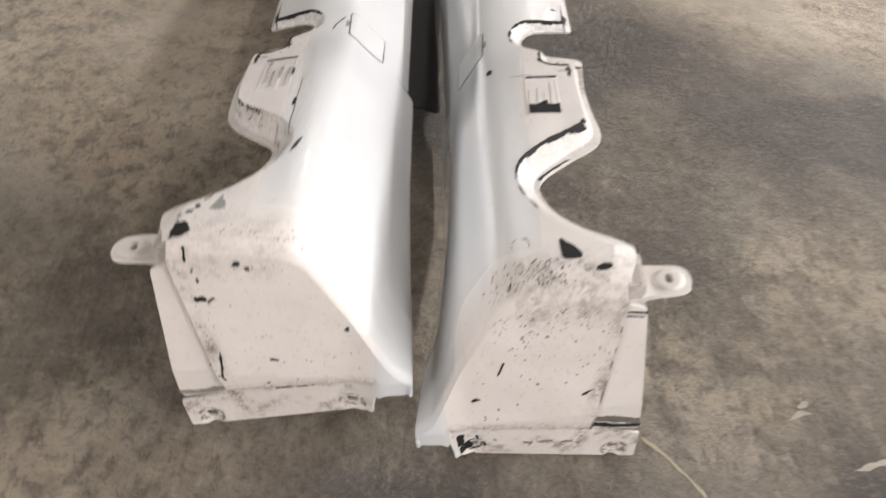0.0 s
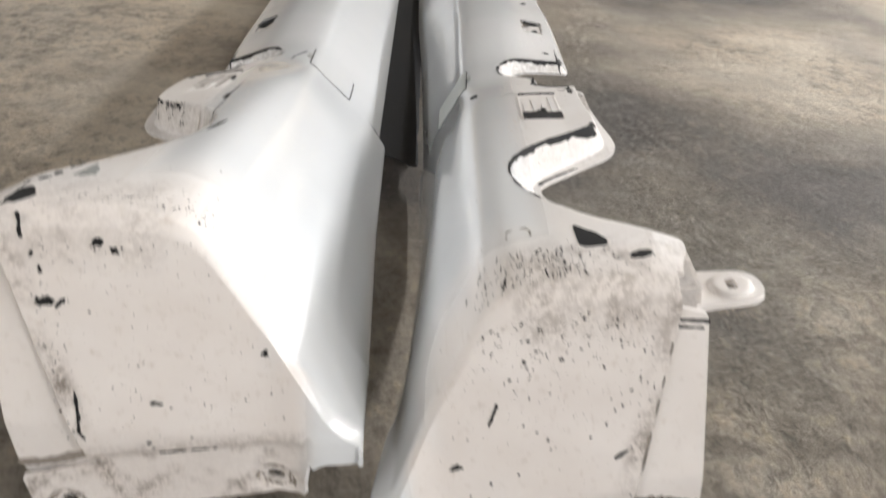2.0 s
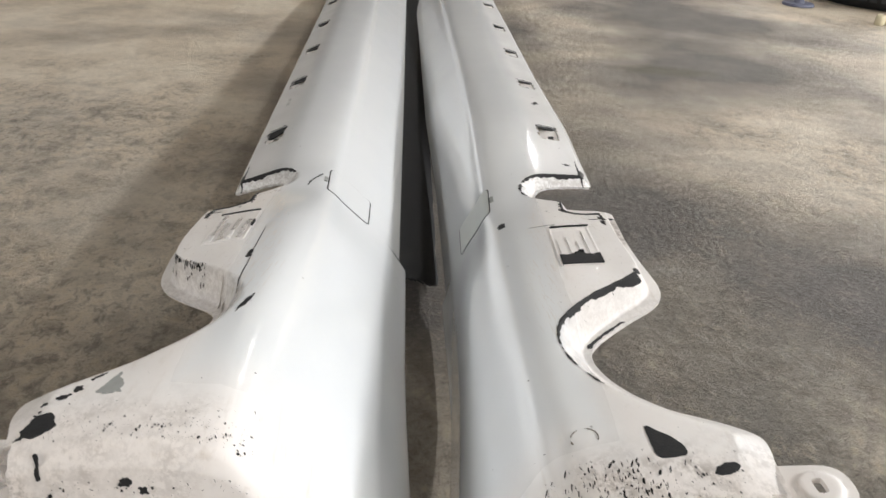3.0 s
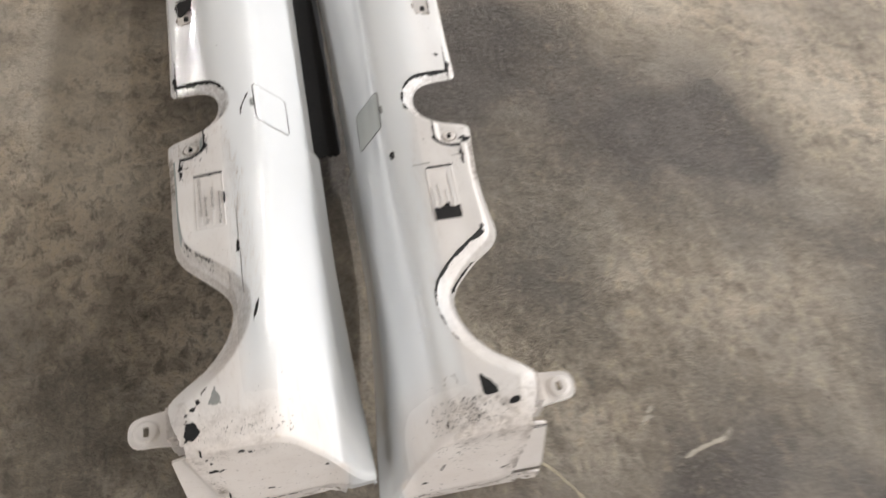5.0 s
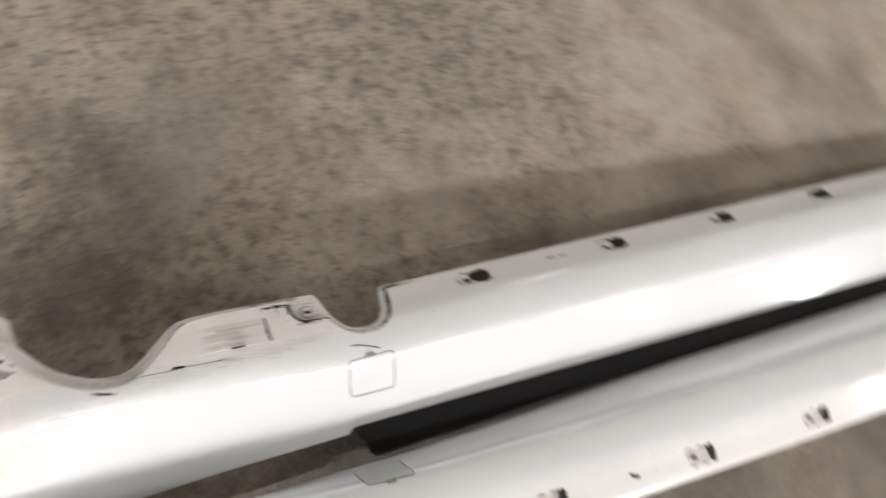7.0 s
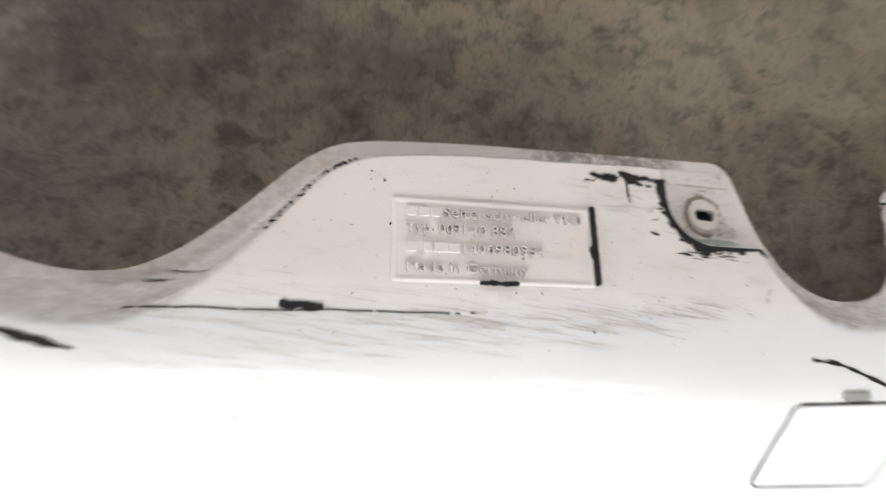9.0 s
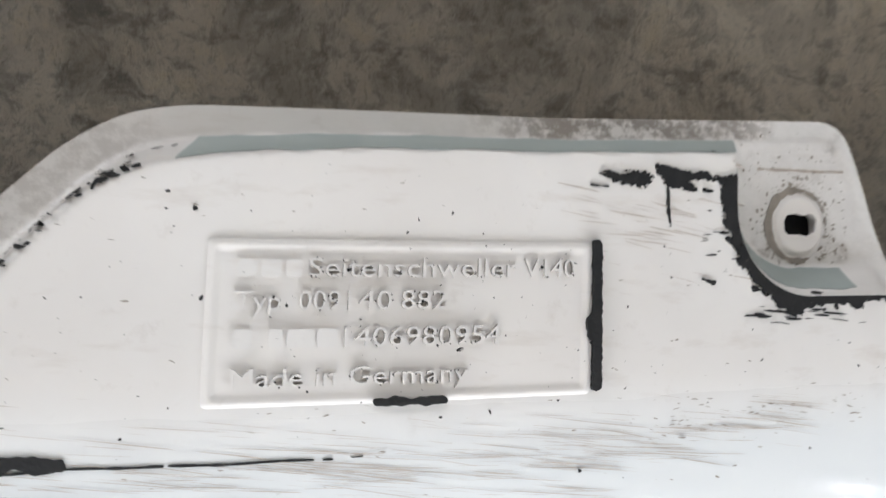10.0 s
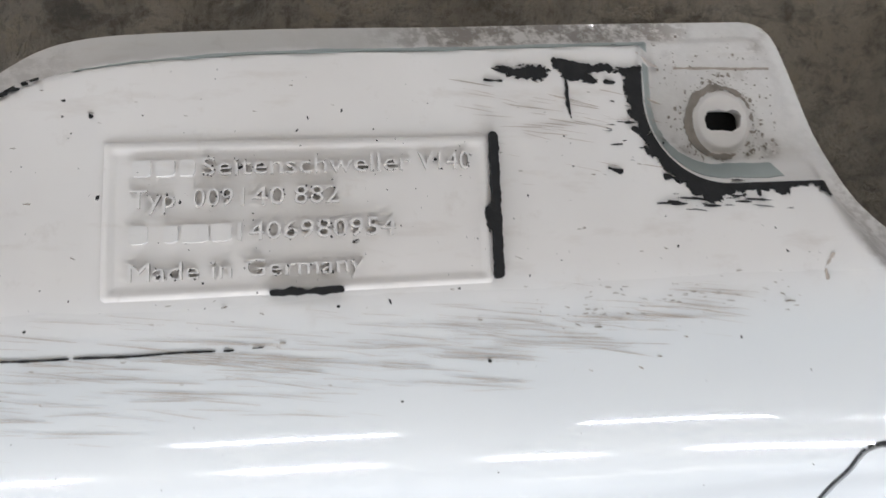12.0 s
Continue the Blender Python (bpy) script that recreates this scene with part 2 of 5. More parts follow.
def snap(ab, fn, lift):
    """Moves points onto the line where fn is 0."""
    for _ in range(2):
        e = 2e-4
        d = fn(ab)
        g = np.stack([fn(ab + [e, 0]) - fn(ab - [e, 0]), fn(ab + [0, e]) - fn(ab - [0, e])], 1) / (2 * e)
        g /= np.maximum(np.linalg.norm(g, axis=1), 1e-6)[:, None]
        ab = ab - np.clip(d, -0.006, 0.006)[:, None] * g
    return lift(ab), ab


def grid_faces(rows, cols, keep):
    """Quads of a grid, for the cells kept."""
    i, j = np.nonzero(keep)
    a = i * cols + j
    return np.stack([a, a + 1, a + cols + 1, a + cols], 1)


def rim_of(faces):
    """Directed border edges of a set of faces."""
    count = {}
    for f in faces:
        for a, b in zip(f, np.roll(f, -1)):
            count[(int(a), int(b))] = 1
    return [(a, b) for a, b in count if (b, a) not in count]


def thicken(verts, faces, t):
    """Gives a sheet its thickness, away from its normals. Returns verts, faces and the source of each vertex."""
    used = np.unique(faces)
    remap = np.full(len(verts), -1)
    remap[used] = np.arange(len(used))
    v, f = np.asarray(verts, float)[used], remap[faces]
    n = np.zeros_like(v)
    fn = np.cross(v[f[:, 2]] - v[f[:, 0]], v[f[:, 3]] - v[f[:, 1]])
    for k in range(4):
        np.add.at(n, f[:, k], fn)
    n /= np.maximum(np.linalg.norm(n, axis=1), 1e-12)[:, None]
    m = len(v)
    rim = rim_of(f)
    allv = np.concatenate([v, v - n * t])
    allf = [tuple(q) for q in f] + [tuple(q[::-1] + m) for q in f] + [(b, a, a + m, b + m) for a, b in rim]
    return allv, allf, np.concatenate([used, used]), n


# ---- the skirt's form ----
def curve(*pts):
    """A smooth curve through (place, value) pairs."""
    xs, ys = zip(*pts)
    g = np.arange(-0.3, 3.6, 0.01)
    v = np.interp(g, xs, ys)
    k = np.exp(-0.5 * (np.arange(-12, 13) * 0.01 / 0.028) ** 2)
    s = np.convolve(np.pad(v, 12, mode="edge"), k / k.sum(), mode="valid")
    return lambda y: np.interp(y, g, s)


LENGTH = 3.2
FALL = -0.035
# height of the panel at five lines along it, and the ridges' places across
Z_A = curve((0.05, 0.235), (0.25, 0.18), (0.36, 0.178), (0.46, 0.150), (0.57, 0.110), (0.68, 0.062), (2.65, 0.062 + 2 * FALL), (3.25, 0.062 + 2.60 * FALL))
Z_B = curve((0.05, 0.246), (0.12, 0.236), (0.25, 0.206), (0.36, 0.192), (0.46, 0.170), (0.57, 0.138), (0.68, 0.106), (2.65, 0.106 + 2 * FALL), (3.25, 0.106 + 2.60 * FALL))
Z_C = curve((0.05, 0.249), (0.12, 0.243), (0.25, 0.216), (0.36, 0.199), (0.46, 0.179), (0.57, 0.150), (0.68, 0.126), (0.85, 0.122), (2.65, 0.124 + 2 * FALL), (3.25, 0.124 + 2.60 * FALL))
Z_D = curve((0.05, 0.250), (0.12, 0.246), (0.25, 0.224), (0.36, 0.207), (0.46, 0.187), (0.57, 0.159), (0.68, 0.145), (0.85, 0.141), (2.65, 0.144 + 2 * FALL), (3.25, 0.144 + 2.60 * FALL))
Z_E = curve((0.05, 0.240), (0.12, 0.240), (0.25, 0.222), (0.36, 0.203), (0.46, 0.184), (0.57, 0.158), (0.68, 0.148), (0.85, 0.143), (2.65, 0.146 + 2 * FALL), (3.25, 0.146 + 2.60 * FALL))
X_E = curve((0.05, -0.050), (0.25, -0.052), (0.46, -0.046), (0.57, -0.041), (0.7, -0.041), (3.25, -0.003))
Z_F = curve((0.05, 0.196), (0.12, 0.194), (0.25, 0.180), (0.36, 0.167), (0.46, 0.155), (0.57, 0.137), (0.68, 0.128), (2.65, 0.128 + 2 * FALL), (3.25, 0.128 + 2.60 * FALL))
X_F = curve((0.05, -0.016), (0.25, -0.014), (0.46, -0.013), (0.57, -0.016), (0.7, -0.015), (3.25, 0.023))
Z_G = curve((0.0, 0.108), (0.05, 0.118), (0.10, 0.130), (0.16, 0.133), (0.3, 0.121), (0.45, 0.105), (0.57, 0.090), (0.68, 0.081), (2.65, 0.081 + 1.7 * FALL), (3.25, 0.081 + 2.2 * FALL))
X_G = curve((0.0, 0.042), (0.05, 0.037), (0.10, 0.031), (0.16, 0.028), (0.3, 0.029), (0.45, 0.030), (0.57, 0.033), (0.7, 0.038), (3.25, 0.080))
Z_H = curve((0.03, 0.112), (0.06, 0.104), (0.13, 0.076), (0.2, 0.064), (0.36, 0.056), (0.55, 0.058), (2.65, 0.058 + 1.4 * FALL), (3.25, 0.058 + 1.82 * FALL))
X_H = curve((0.05, 0.056), (0.36, 0.053), (0.55, 0.056), (0.85, 0.0625), (1.25, 0.071), (3.25, 0.109))
SEG = (22, 52, 36, 16, 12, 12, 11, 6)
STRAIGHT = {5: 0.15, 6: 0.75}


def section(y):
    """The skirt's outline across at y: places and heights from the flange to the lower lip."""
    step = 0.008 / (1 + math.exp(-(y - 0.566) / 0.002))
    lip = 0.55 + 0.45 * min(1.0, max(0.0, (y - 0.1) / 0.4))
    xh, zh = X_H(y) - step, Z_H(y) + step * 0.9
    k = np.array([(-0.262, Z_A(y) - 0.04), (-0.225, Z_A(y)), (-0.175, Z_B(y)), (-0.135, Z_C(y)), (-0.09, Z_D(y)), (X_E(y), Z_E(y)), (X_F(y), Z_F(y)),
                  (X_G(y), Z_G(y)), (xh, zh), (xh - 0.004 * lip, zh - 0.014 * lip), (xh - 0.016 * lip, zh - 0.03 * lip)], float)
    out = []
    for i, n in enumerate(SEG):
        p0, p1, p2, p3 = k[i], k[i + 1], k[i + 2], k[i + 3]
        t = np.linspace(0, 1, n, endpoint=i == len(SEG) - 1)[:, None]
        bow = 0.5 * (2 * p1 + (p2 - p0) * t + (2 * p0 - 5 * p1 + 4 * p2 - p3) * t ** 2 + (3 * p1 - p0 - 3 * p2 + p3) * t ** 3)
        # the sides of the lower ridge are nearly straight
        out.append(bow + STRAIGHT.get(i, 0.0) * (p1 + (p2 - p1) * t - bow))
    c = np.concatenate(out)
    return c[:, 0], c[:, 1]


# the flange's edge: end corner, first bay, tab, second bay, long flange
EDGE = [(0.3, -0.3), (-0.168, -0.3), (-0.168, 0.062), (-0.178, 0.085), (-0.182, 0.112), (-0.163, 0.129), (-0.137, 0.149), (-0.116, 0.176), (-0.104, 0.202),
        (-0.0990, 0.226), (-0.1010, 0.247), (-0.1110, 0.265), (-0.1260, 0.283), (-0.1425, 0.300), (-0.1590, 0.317), (-0.1680, 0.333), (-0.1705, 0.349), (-0.172, 0.45), (-0.177, 0.558),
        (-0.137, 0.570), (-0.115, 0.582), (-0.101, 0.598), (-0.095, 0.618), (-0.097, 0.640), (-0.106, 0.655), (-0.124, 0.666), (-0.171, 0.676), (-0.169, 0.75), (-0.165, 3.6), (0.3, 3.6)]
EDGE = round_corners(EDGE, 0.010, 5)
SLOTS = [0.850, 1.160, 1.443, 1.737, 2.080, 2.375, 2.675, 2.96]
RING = (-0.142, 0.537)
PLATE_Y, PLATE_X = (0.3607, 0.4607), (-0.1375, -0.0970)


def edge_d(p):
    return poly_sdf(p, EDGE)


def holes_d(p):
    d = rbox_sdf(p, (RING[0], RING[1]), (0.0042, 0.0074), 0.003)
    for y in SLOTS:
        d = np.minimum(d, rbox_sdf(p, (-0.138, y), (0.0125, 0.030), 0.006))
    return d


def panel_d(p):
    return np.maximum(edge_d(p), -holes_d(p))


LEDGE = curve((0.1, 0.0), (0.14, 0.002), (0.22, 0.004), (0.27, 0.010), (0.31, 0.014), (0.34, 0.009), (0.375, 0.0065), (0.5, 0.0065), (0.56, 0.007), (0.58, 0.003), (0.67, 0.003), (0.70, 0.0), (3, 0.0))
WALL_W = curve((0.1, 0.020), (0.15, 0.018), (0.22, 0.019), (0.27, 0.014), (0.31, 0.008), (0.35, 0.005), (0.39, 0.0036), (0.55, 0.0036), (0.58, 0.012), (0.66, 0.014), (0.72, 0.004), (3, 0.004))
DROP = curve((0.08, 0.001), (0.10, 0.003), (0.14, 0.016), (0.23, 0.020), (0.28, 0.030), (0.31, 0.030), (0.34, 0.023), (0.39, 0.0135), (0.50, 0.0135), (0.55, 0.016), (0.59, 0.014), (0.66, 0.018), (0.72, 0.004), (3, 0.004))


def smooth01(t):
    t = np.clip(t, 0, 1)
    return t * t * (3 - 2 * t)


def crisp(t):
    """A straight slope with a little rounding at both ends."""
    return 0.75 * np.clip(t, 0, 1) + 0.25 * smooth01(t)


def pad_d(p):
    return rbox_sdf(p, (-0.175, 0.556), (0.0465, 0.0425), 0.020)


def lowered(p):
    """How far the rim, the screw pad and the type plate lie under the plain surface."""
    y = p[:, 1]
    d = -edge_d(p)
    low = DROP(y) * (1 - crisp((d - LEDGE(y)) / WALL_W(y)))
    pad = np.maximum(pad_d(p), -0.05)
    low = np.maximum(low, 0.0140 * (1 - crisp(pad / 0.0067)))
    return low


def surf(p):
    """Height of the panel over points (x, y)."""
    z = np.empty(len(p))
    ys = np.round(p[:, 1] / 0.004).astype(int)
    for q in np.unique(ys):
        k = ys == q
        x0, z0 = section(q * 0.004)
        x1, z1 = section(q * 0.004 + 0.004)
        n = len(x0) - 6
        t = (p[k, 1] - q * 0.004) / 0.004
        z[k] = np.interp(p[k, 0], x0[:n], z0[:n]) * (1 - t) + np.interp(p[k, 0], x1[:n], z1[:n]) * t
    return z - lowered(p)


def lift(p):
    return np.column_stack([p, surf(p)])


def face_y(x, z):
    """Where the end face stands."""
    return 0.017 + 0.21 * np.clip(z - 0.10, 0, 1) - 0.2 * np.clip(x + 0.005, 0, 0.031) + 3.0 * np.clip(x - 0.03, 0, 0.05) ** 2


def band_line(x):
    return 0.076 + 0.16 * (x + 0.11)


FACE = round_corners([(-0.170, 0.40), (-0.164, 0.225), (-0.125, 0.064), (-0.177, 0.050), (-0.173, 0.005), (0.018, 0.045), (0.016, 0.067), (0.030, 0.079), (0.2, 0.086), (0.2, 0.40)], 0.003, 3)


def face_d(p):
    d = poly_sdf(p, FACE)
    h = np.minimum(rbox_sdf(p, (-0.151, 0.022), (0.006, 0.005), 0.003), rbox_sdf(p, (-0.004, 0.054), (0.006, 0.004), 0.003))
    return np.maximum(d, -h)


def face_lift(p):
    x, z = p[:, 0], p[:, 1]
    back = 0.004 * smooth01((band_line(x) - z) / 0.003) * (1 - smooth01((x - 0.014) / 0.004))
    boss = np.minimum(np.hypot(x + 0.151, z - 0.022), np.hypot(x + 0.004, z - 0.054))
    back = back + 0.004 * (1 - smooth01((boss - 0.011) / 0.004))
    return np.column_stack([x, face_y(x, z) + back, z])


ROLL = curve((0.0, 11.0), (0.35, 15.5), (0.65, 19.5), (0.85, 18.0), (1.25, 11.0), (2.65, 9.0))
SHIFT = curve((0.0, 0.108), (0.9, 0.146), (1.4, 0.162), (2.3, 0.186), (2.65, 0.199), (3.2, 0.212))
RISE = curve((0.0, -0.031), (0.6, -0.004), (0.9, 0.004), (1.4, 0.0), (2.65, 0.0))


FLARE = curve((0.0, 0.0), (0.265, 0.0), (0.312, 0.016), (0.335, 0.016), (0.365, 0.004), (0.42, 0.0), (3.2, 0.0))
FLEX = curve((0.0, 0.006), (0.12, 0.011), (0.3, 0.017), (0.45, 0.013), (0.62, 0.006), (0.8, 0.003), (1.2, 0.0), (3.2, 0.0))


def laid(side, v):
    """Where a point of the left skirt's form lies in the place, for either skirt."""
    v = np.asarray(v, float)
    if side == "left":
        return v
    x, y, z = v.T
    th = np.radians(ROLL(y))
    dx, dz = -x - 0.05 + FLEX(y) * smooth01((x + 0.01) / 0.06) + FLARE(y) * smooth01((-0.135 - x) / 0.03), z - 0.1
    return np.column_stack([0.05 + np.cos(th) * dx - np.sin(th) * dz + SHIFT(y), y - 0.028, 0.1 + np.sin(th) * dx + np.cos(th) * dz + RISE(y)])


def turned(side, faces):
    return [tuple(f) for f in faces] if side == "left" else [tuple(f)[::-1] for f in faces]


def sheet(side, name, a, b, fn, lifted, mat, thick, parent, label="", sharp=38, wear=0.0):
    """A part cut out of a grid of a x b by the distance fn and laid on a surface."""
    A, B = np.meshgrid(a, b)
    ab = np.column_stack([A.ravel(), B.ravel()])
    cols, rows = len(a), len(b)
    mid = (ab.reshape(rows, cols, 2)[:-1, :-1] + ab.reshape(rows, cols, 2)[1:, 1:]) / 2
    keep = (fn(mid.reshape(-1, 2)) < 0).reshape(rows - 1, cols - 1)
    faces = grid_faces(rows, cols, keep)
    if not len(faces):
        return None
    border = np.unique([i for e in rim_of(faces) for i in e])
    used = np.unique(faces)
    pts = np.zeros((len(ab), 3))
    pts[used] = lifted(ab[used])
    pts[border], _ = snap(ab[border], fn, lifted)
    v, f, src, n = thicken(pts, faces, thick)
    me = mesh_of(name, laid(side, v), turned(side, f), mat, sharp)
    if wear:
        me.attributes.new("wear", "FLOAT", "POINT").data.foreach_set("value", np.full(len(v), wear))
    return part(name, me, parent, label)


def skirt_panel(side, parent):
    """The painted shell: flange, crest and lower edge along its length, and the end face round the corner."""
    s_list = np.concatenate([np.arange(0, 0.27, 0.003), np.arange(0.27, 0.72, 0.002), np.arange(0.72, 1.9, 0.006), np.arange(1.9, LENGTH + 0.001, 0.010)])
    xe, ze = section(0.055)
    ye = face_y(xe, ze)
    rad = 0.009
    rows3, rows_ab = [], []
    for s in s_list[::-1]:
        # rows bend to the slanted end
        y = s + (ye + rad) * max(0.0, 1 - s / 0.10)
        x0, z0 = section(s + 0.055 * max(0.0, 1 - s / 0.10))
        rows3.append(np.column_stack([x0, y, z0]))
    rows3 = np.array(rows3)
    R, C = rows3.shape[:2]
    flat = rows3.reshape(-1, 3)
    ab = flat[:, :2].copy()
    upper = np.tile(np.arange(C) < C - 8, R)
    flat[upper, 2] -= lowered(ab[upper])
    mid = (ab.reshape(R, C, 2)[:-1, :-1] + ab.reshape(R, C, 2)[1:, 1:]) / 2
    keep = (panel_d(mid.reshape(-1, 2)) < 0).reshape(R - 1, C - 1)
    faces = grid_faces(R, C, keep)
    border = np.array(sorted({i for e in rim_of(faces) for i in e}))
    border = border[(np.abs(panel_d(ab[border])) < 0.006) & (ab[border, 1] > 0.075)]
    flat[border], _ = snap(ab[border], panel_d, lift)
    # rounded corner and end face
    low = lowered(np.column_stack([xe, ye + rad]))
    low[-8:] = 0
    turn = []
    for a in (25, 50, 75):
        q = radians(a)
        turn.append(np.column_stack([xe, ye + rad - rad * math.sin(q), ze - low - rad * (1 - math.cos(q))]))
    top = ze - low - rad
    end = 0.005 + 0.2094 * (xe + 0.173) - 0.006
    bottom = np.minimum(np.where(xe > 0.018, 0.07, end), top - 0.001)
    face_rows, n_face = [], 64
    for t in np.linspace(0, 1, n_face):
        face_rows.append(np.column_stack([xe, top + (bottom - top) * t]))
    fab = np.array(face_rows)
    fmid = (fab[:-1, :-1] + fab[1:, 1:]) / 2
    fkeep = (face_d(fmid.reshape(-1, 2)) < 0).reshape(n_face - 1, C - 1)
    ffaces = grid_faces(n_face, C, fkeep)
    fpts = face_lift(fab.reshape(-1, 2))
    fb = np.array(sorted({i for e in rim_of(ffaces) for i in e}))
    fb = fb[(np.abs(face_d(fab.reshape(-1, 2)[fb])) < 0.005) & (fb >= C)]
    fpts[fb], _ = snap(fab.reshape(-1, 2)[fb], face_d, face_lift)
    pts = np.concatenate([flat, np.concatenate(turn), fpts])
    inside = (xe > -0.164) & (np.arange(C) < C - 1)
    bridge = np.tile(inside[:-1] & inside[1:], (4, 1))
    base = (R - 1) * C
    allf = np.concatenate([faces, grid_faces(5, C, bridge) + base, ffaces + R * C + 3 * C])[:, ::-1]
    v, f, src, n = thicken(pts, allf, 0.003)
    # where road dirt and stone chips have dulled the paint
    x, y, z = v.T
    on_end = smooth01((0.16 - y) / 0.10)
    outer = smooth01((-0.075 - x) / 0.03) * smooth01((0.75 - y) / 0.2) * 0.75
    far = smooth01((-0.10 - x) / 0.03) * 0.35
    wear = np.clip(np.maximum.reduce([on_end * smooth01((0.026 - x) / 0.045), outer, far, smooth01((0.035 - y) / 0.01) * smooth01((0.03 - x) / 0.02)]), 0, 1)
    me = mesh_of("panel", laid(side, v), turned(side, f), PAINT, 50)
    # the back of the shell is unpainted
    me.materials.append(BARE)
    me.polygons.foreach_set("material_index", [1 if len(allf) <= k < 2 * len(allf) and not (v[q[0], 1] < 0.12 and v[q[0], 0] > 0.02) else 0 for k, q in enumerate(f)])
    me.attributes.new("wear", "FLOAT", "POINT").data.foreach_set("value", wear)
    # caked dirt: ledge beside the plate, screw pad, bay walls, foot of the end face, top corner
    xy, xz = v[:, :2], v[:, [0, 2]]
    d = -edge_d(xy)
    ends = y < 0.075 - 0.3 * (x + 0.05)
    ledge = (1 - smooth01((d - LEDGE(y) + 0.001) / 0.002)) * smooth01((y - 0.34) / 0.1) * (1 - smooth01((y - 0.515) / 0.02)) * (0.06 + 0.84 * smooth01((y - 0.42) / 0.035))
    pad = (pad_d(xy) < -0.001) * (0.08 + 0.5 * smooth01(rough(xy, 0.012, 2.0) - 0.35))
    walls = (1 - smooth01((d - LEDGE(y) - WALL_W(y)) / 0.002)) * (smooth01((y - 0.13) / 0.03) * (1 - smooth01((y - 0.33) / 0.02)) * 0.28 + smooth01((y - 0.57) / 0.01) * (1 - smooth01((y - 0.69) / 0.02)) * 0.5)
    foot = smooth01((band_line(x) + 0.002 - z) / 0.004) * ends * (x < 0.018) * (0.10 + 0.75 * smooth01(rough(xz, 0.022, 5.0)))
    seam = ends * (x < 0.018) * (1 - smooth01(np.abs(z - band_line(x) - 0.004) / 0.010)) * 0.4
    strip = ends * (1 - smooth01(np.abs(x + 0.158 - 0.245 * (0.22 - z)) / 0.014)) * (0.55 + 0.6 * rough(xz, 0.03, 1.0))
    corner = (1 - smooth01((y - 0.07) / 0.05)) * smooth01((z - 0.205) / 0.02) * smooth01((-0.05 - x) / 0.03) * (0.30 if side == "left" else 0.55) * (0.6 + 0.6 * rough(xy, 0.015, 3.0))
    rim = (1 - smooth01((d - 0.001) / 0.004)) * (y > 0.7) * 0.35
    grime = np.clip(np.maximum.reduce([ledge * ~ends, pad * ~ends, walls * ~ends * np.where(y < 0.5, 0.6 if side == "right" else 1.0, 0.85), foot, seam, strip, corner, rim * ~ends]), 0, 1)
    me.attributes.new("grime", "FLOAT", "POINT").data.foreach_set("value", grime)
    return part("panel", me, parent, "white painted plastic shell, chipped and dirty")


def strip_lift(p):
    x, z = p[:, 0], p[:, 1]
    return np.column_stack([x, face_y(x, z) + 0.006 + 0.004 * smooth01((0.07 - z) / 0.02), z])


def lug_lift(p):
    x, y = p[:, 0], p[:, 1]
    r = np.hypot(x + 0.211, y - 0.094)
    return np.column_stack([x, y, 0.196 + 0.05 * (x + 0.21) - 0.16 * (y - 0.094) + 0.0028 * (1 - smooth01((r - 0.0125) / 0.0025))])


LUG = round_corners([(-0.150, 0.066), (-0.190, 0.074), (-0.232, 0.076), (-0.232, 0.112), (-0.190, 0.118), (-0.150, 0.122)], 0.017, 6)
STRIP = round_corners([(-0.158, 0.226), (-0.182, 0.217), (-0.176, 0.048), (-0.118, 0.060)], 0.004, 3)


def raised(lifted, off):
    """The surface moved out along its normals by off metres (a number or a function of the points)."""
    def fn(p):
        e = 5e-4
        n = np.cross(lifted(p + [e, 0]) - lifted(p - [e, 0]), lifted(p + [0, e]) - lifted(p - [0, e]))
        n /= np.maximum(np.linalg.norm(n, axis=1), 1e-12)[:, None]
        h = off(p) if callable(off) else off
        return lifted(p) + n * np.reshape(h, (-1, 1))
    return fn


def rough(p, size, seed=0.0):
    """A cheap uneven field between about -1 and 1, with bumps of that size."""
    a, b = p[:, 0] / size + seed, p[:, 1] / size - 1.7 * seed
    v = np.sin(1.9 * a + 1.3 * np.sin(2.3 * b + seed)) + np.sin(2.7 * b + 1.1 * np.sin(1.7 * a)) + 0.6 * np.sin(5.1 * a - 4.3 * b) + 0.5 * np.sin(7.7 * b + 6.1 * a + 2 * seed)
    return v / 2.4


def seg_d(p, a, b):
    """Distance to a line from a to b."""
    a, b = np.array(a), np.array(b)
    e = b - a
    h = np.clip(((p - a) @ e) / (e @ e), 0, 1)
    return np.hypot(*(p - a - h[:, None] * e).T)


def path_d(p, pts):
    return np.minimum.reduce([seg_d(p, a, b) for a, b in zip(pts, pts[1:])])


def mark(side, thing, name, lo, hi, step, fn, lifted, mat, off=0.0004, label=""):
    """A flat patch on the surface: bare plastic where the paint has come off, or dirt."""
    return sheet(side, name, np.arange(lo[0], hi[0] + step, step), np.arange(lo[1], hi[1] + step, step), fn, raised(lifted, off), mat, off * 0.9, thing, label)


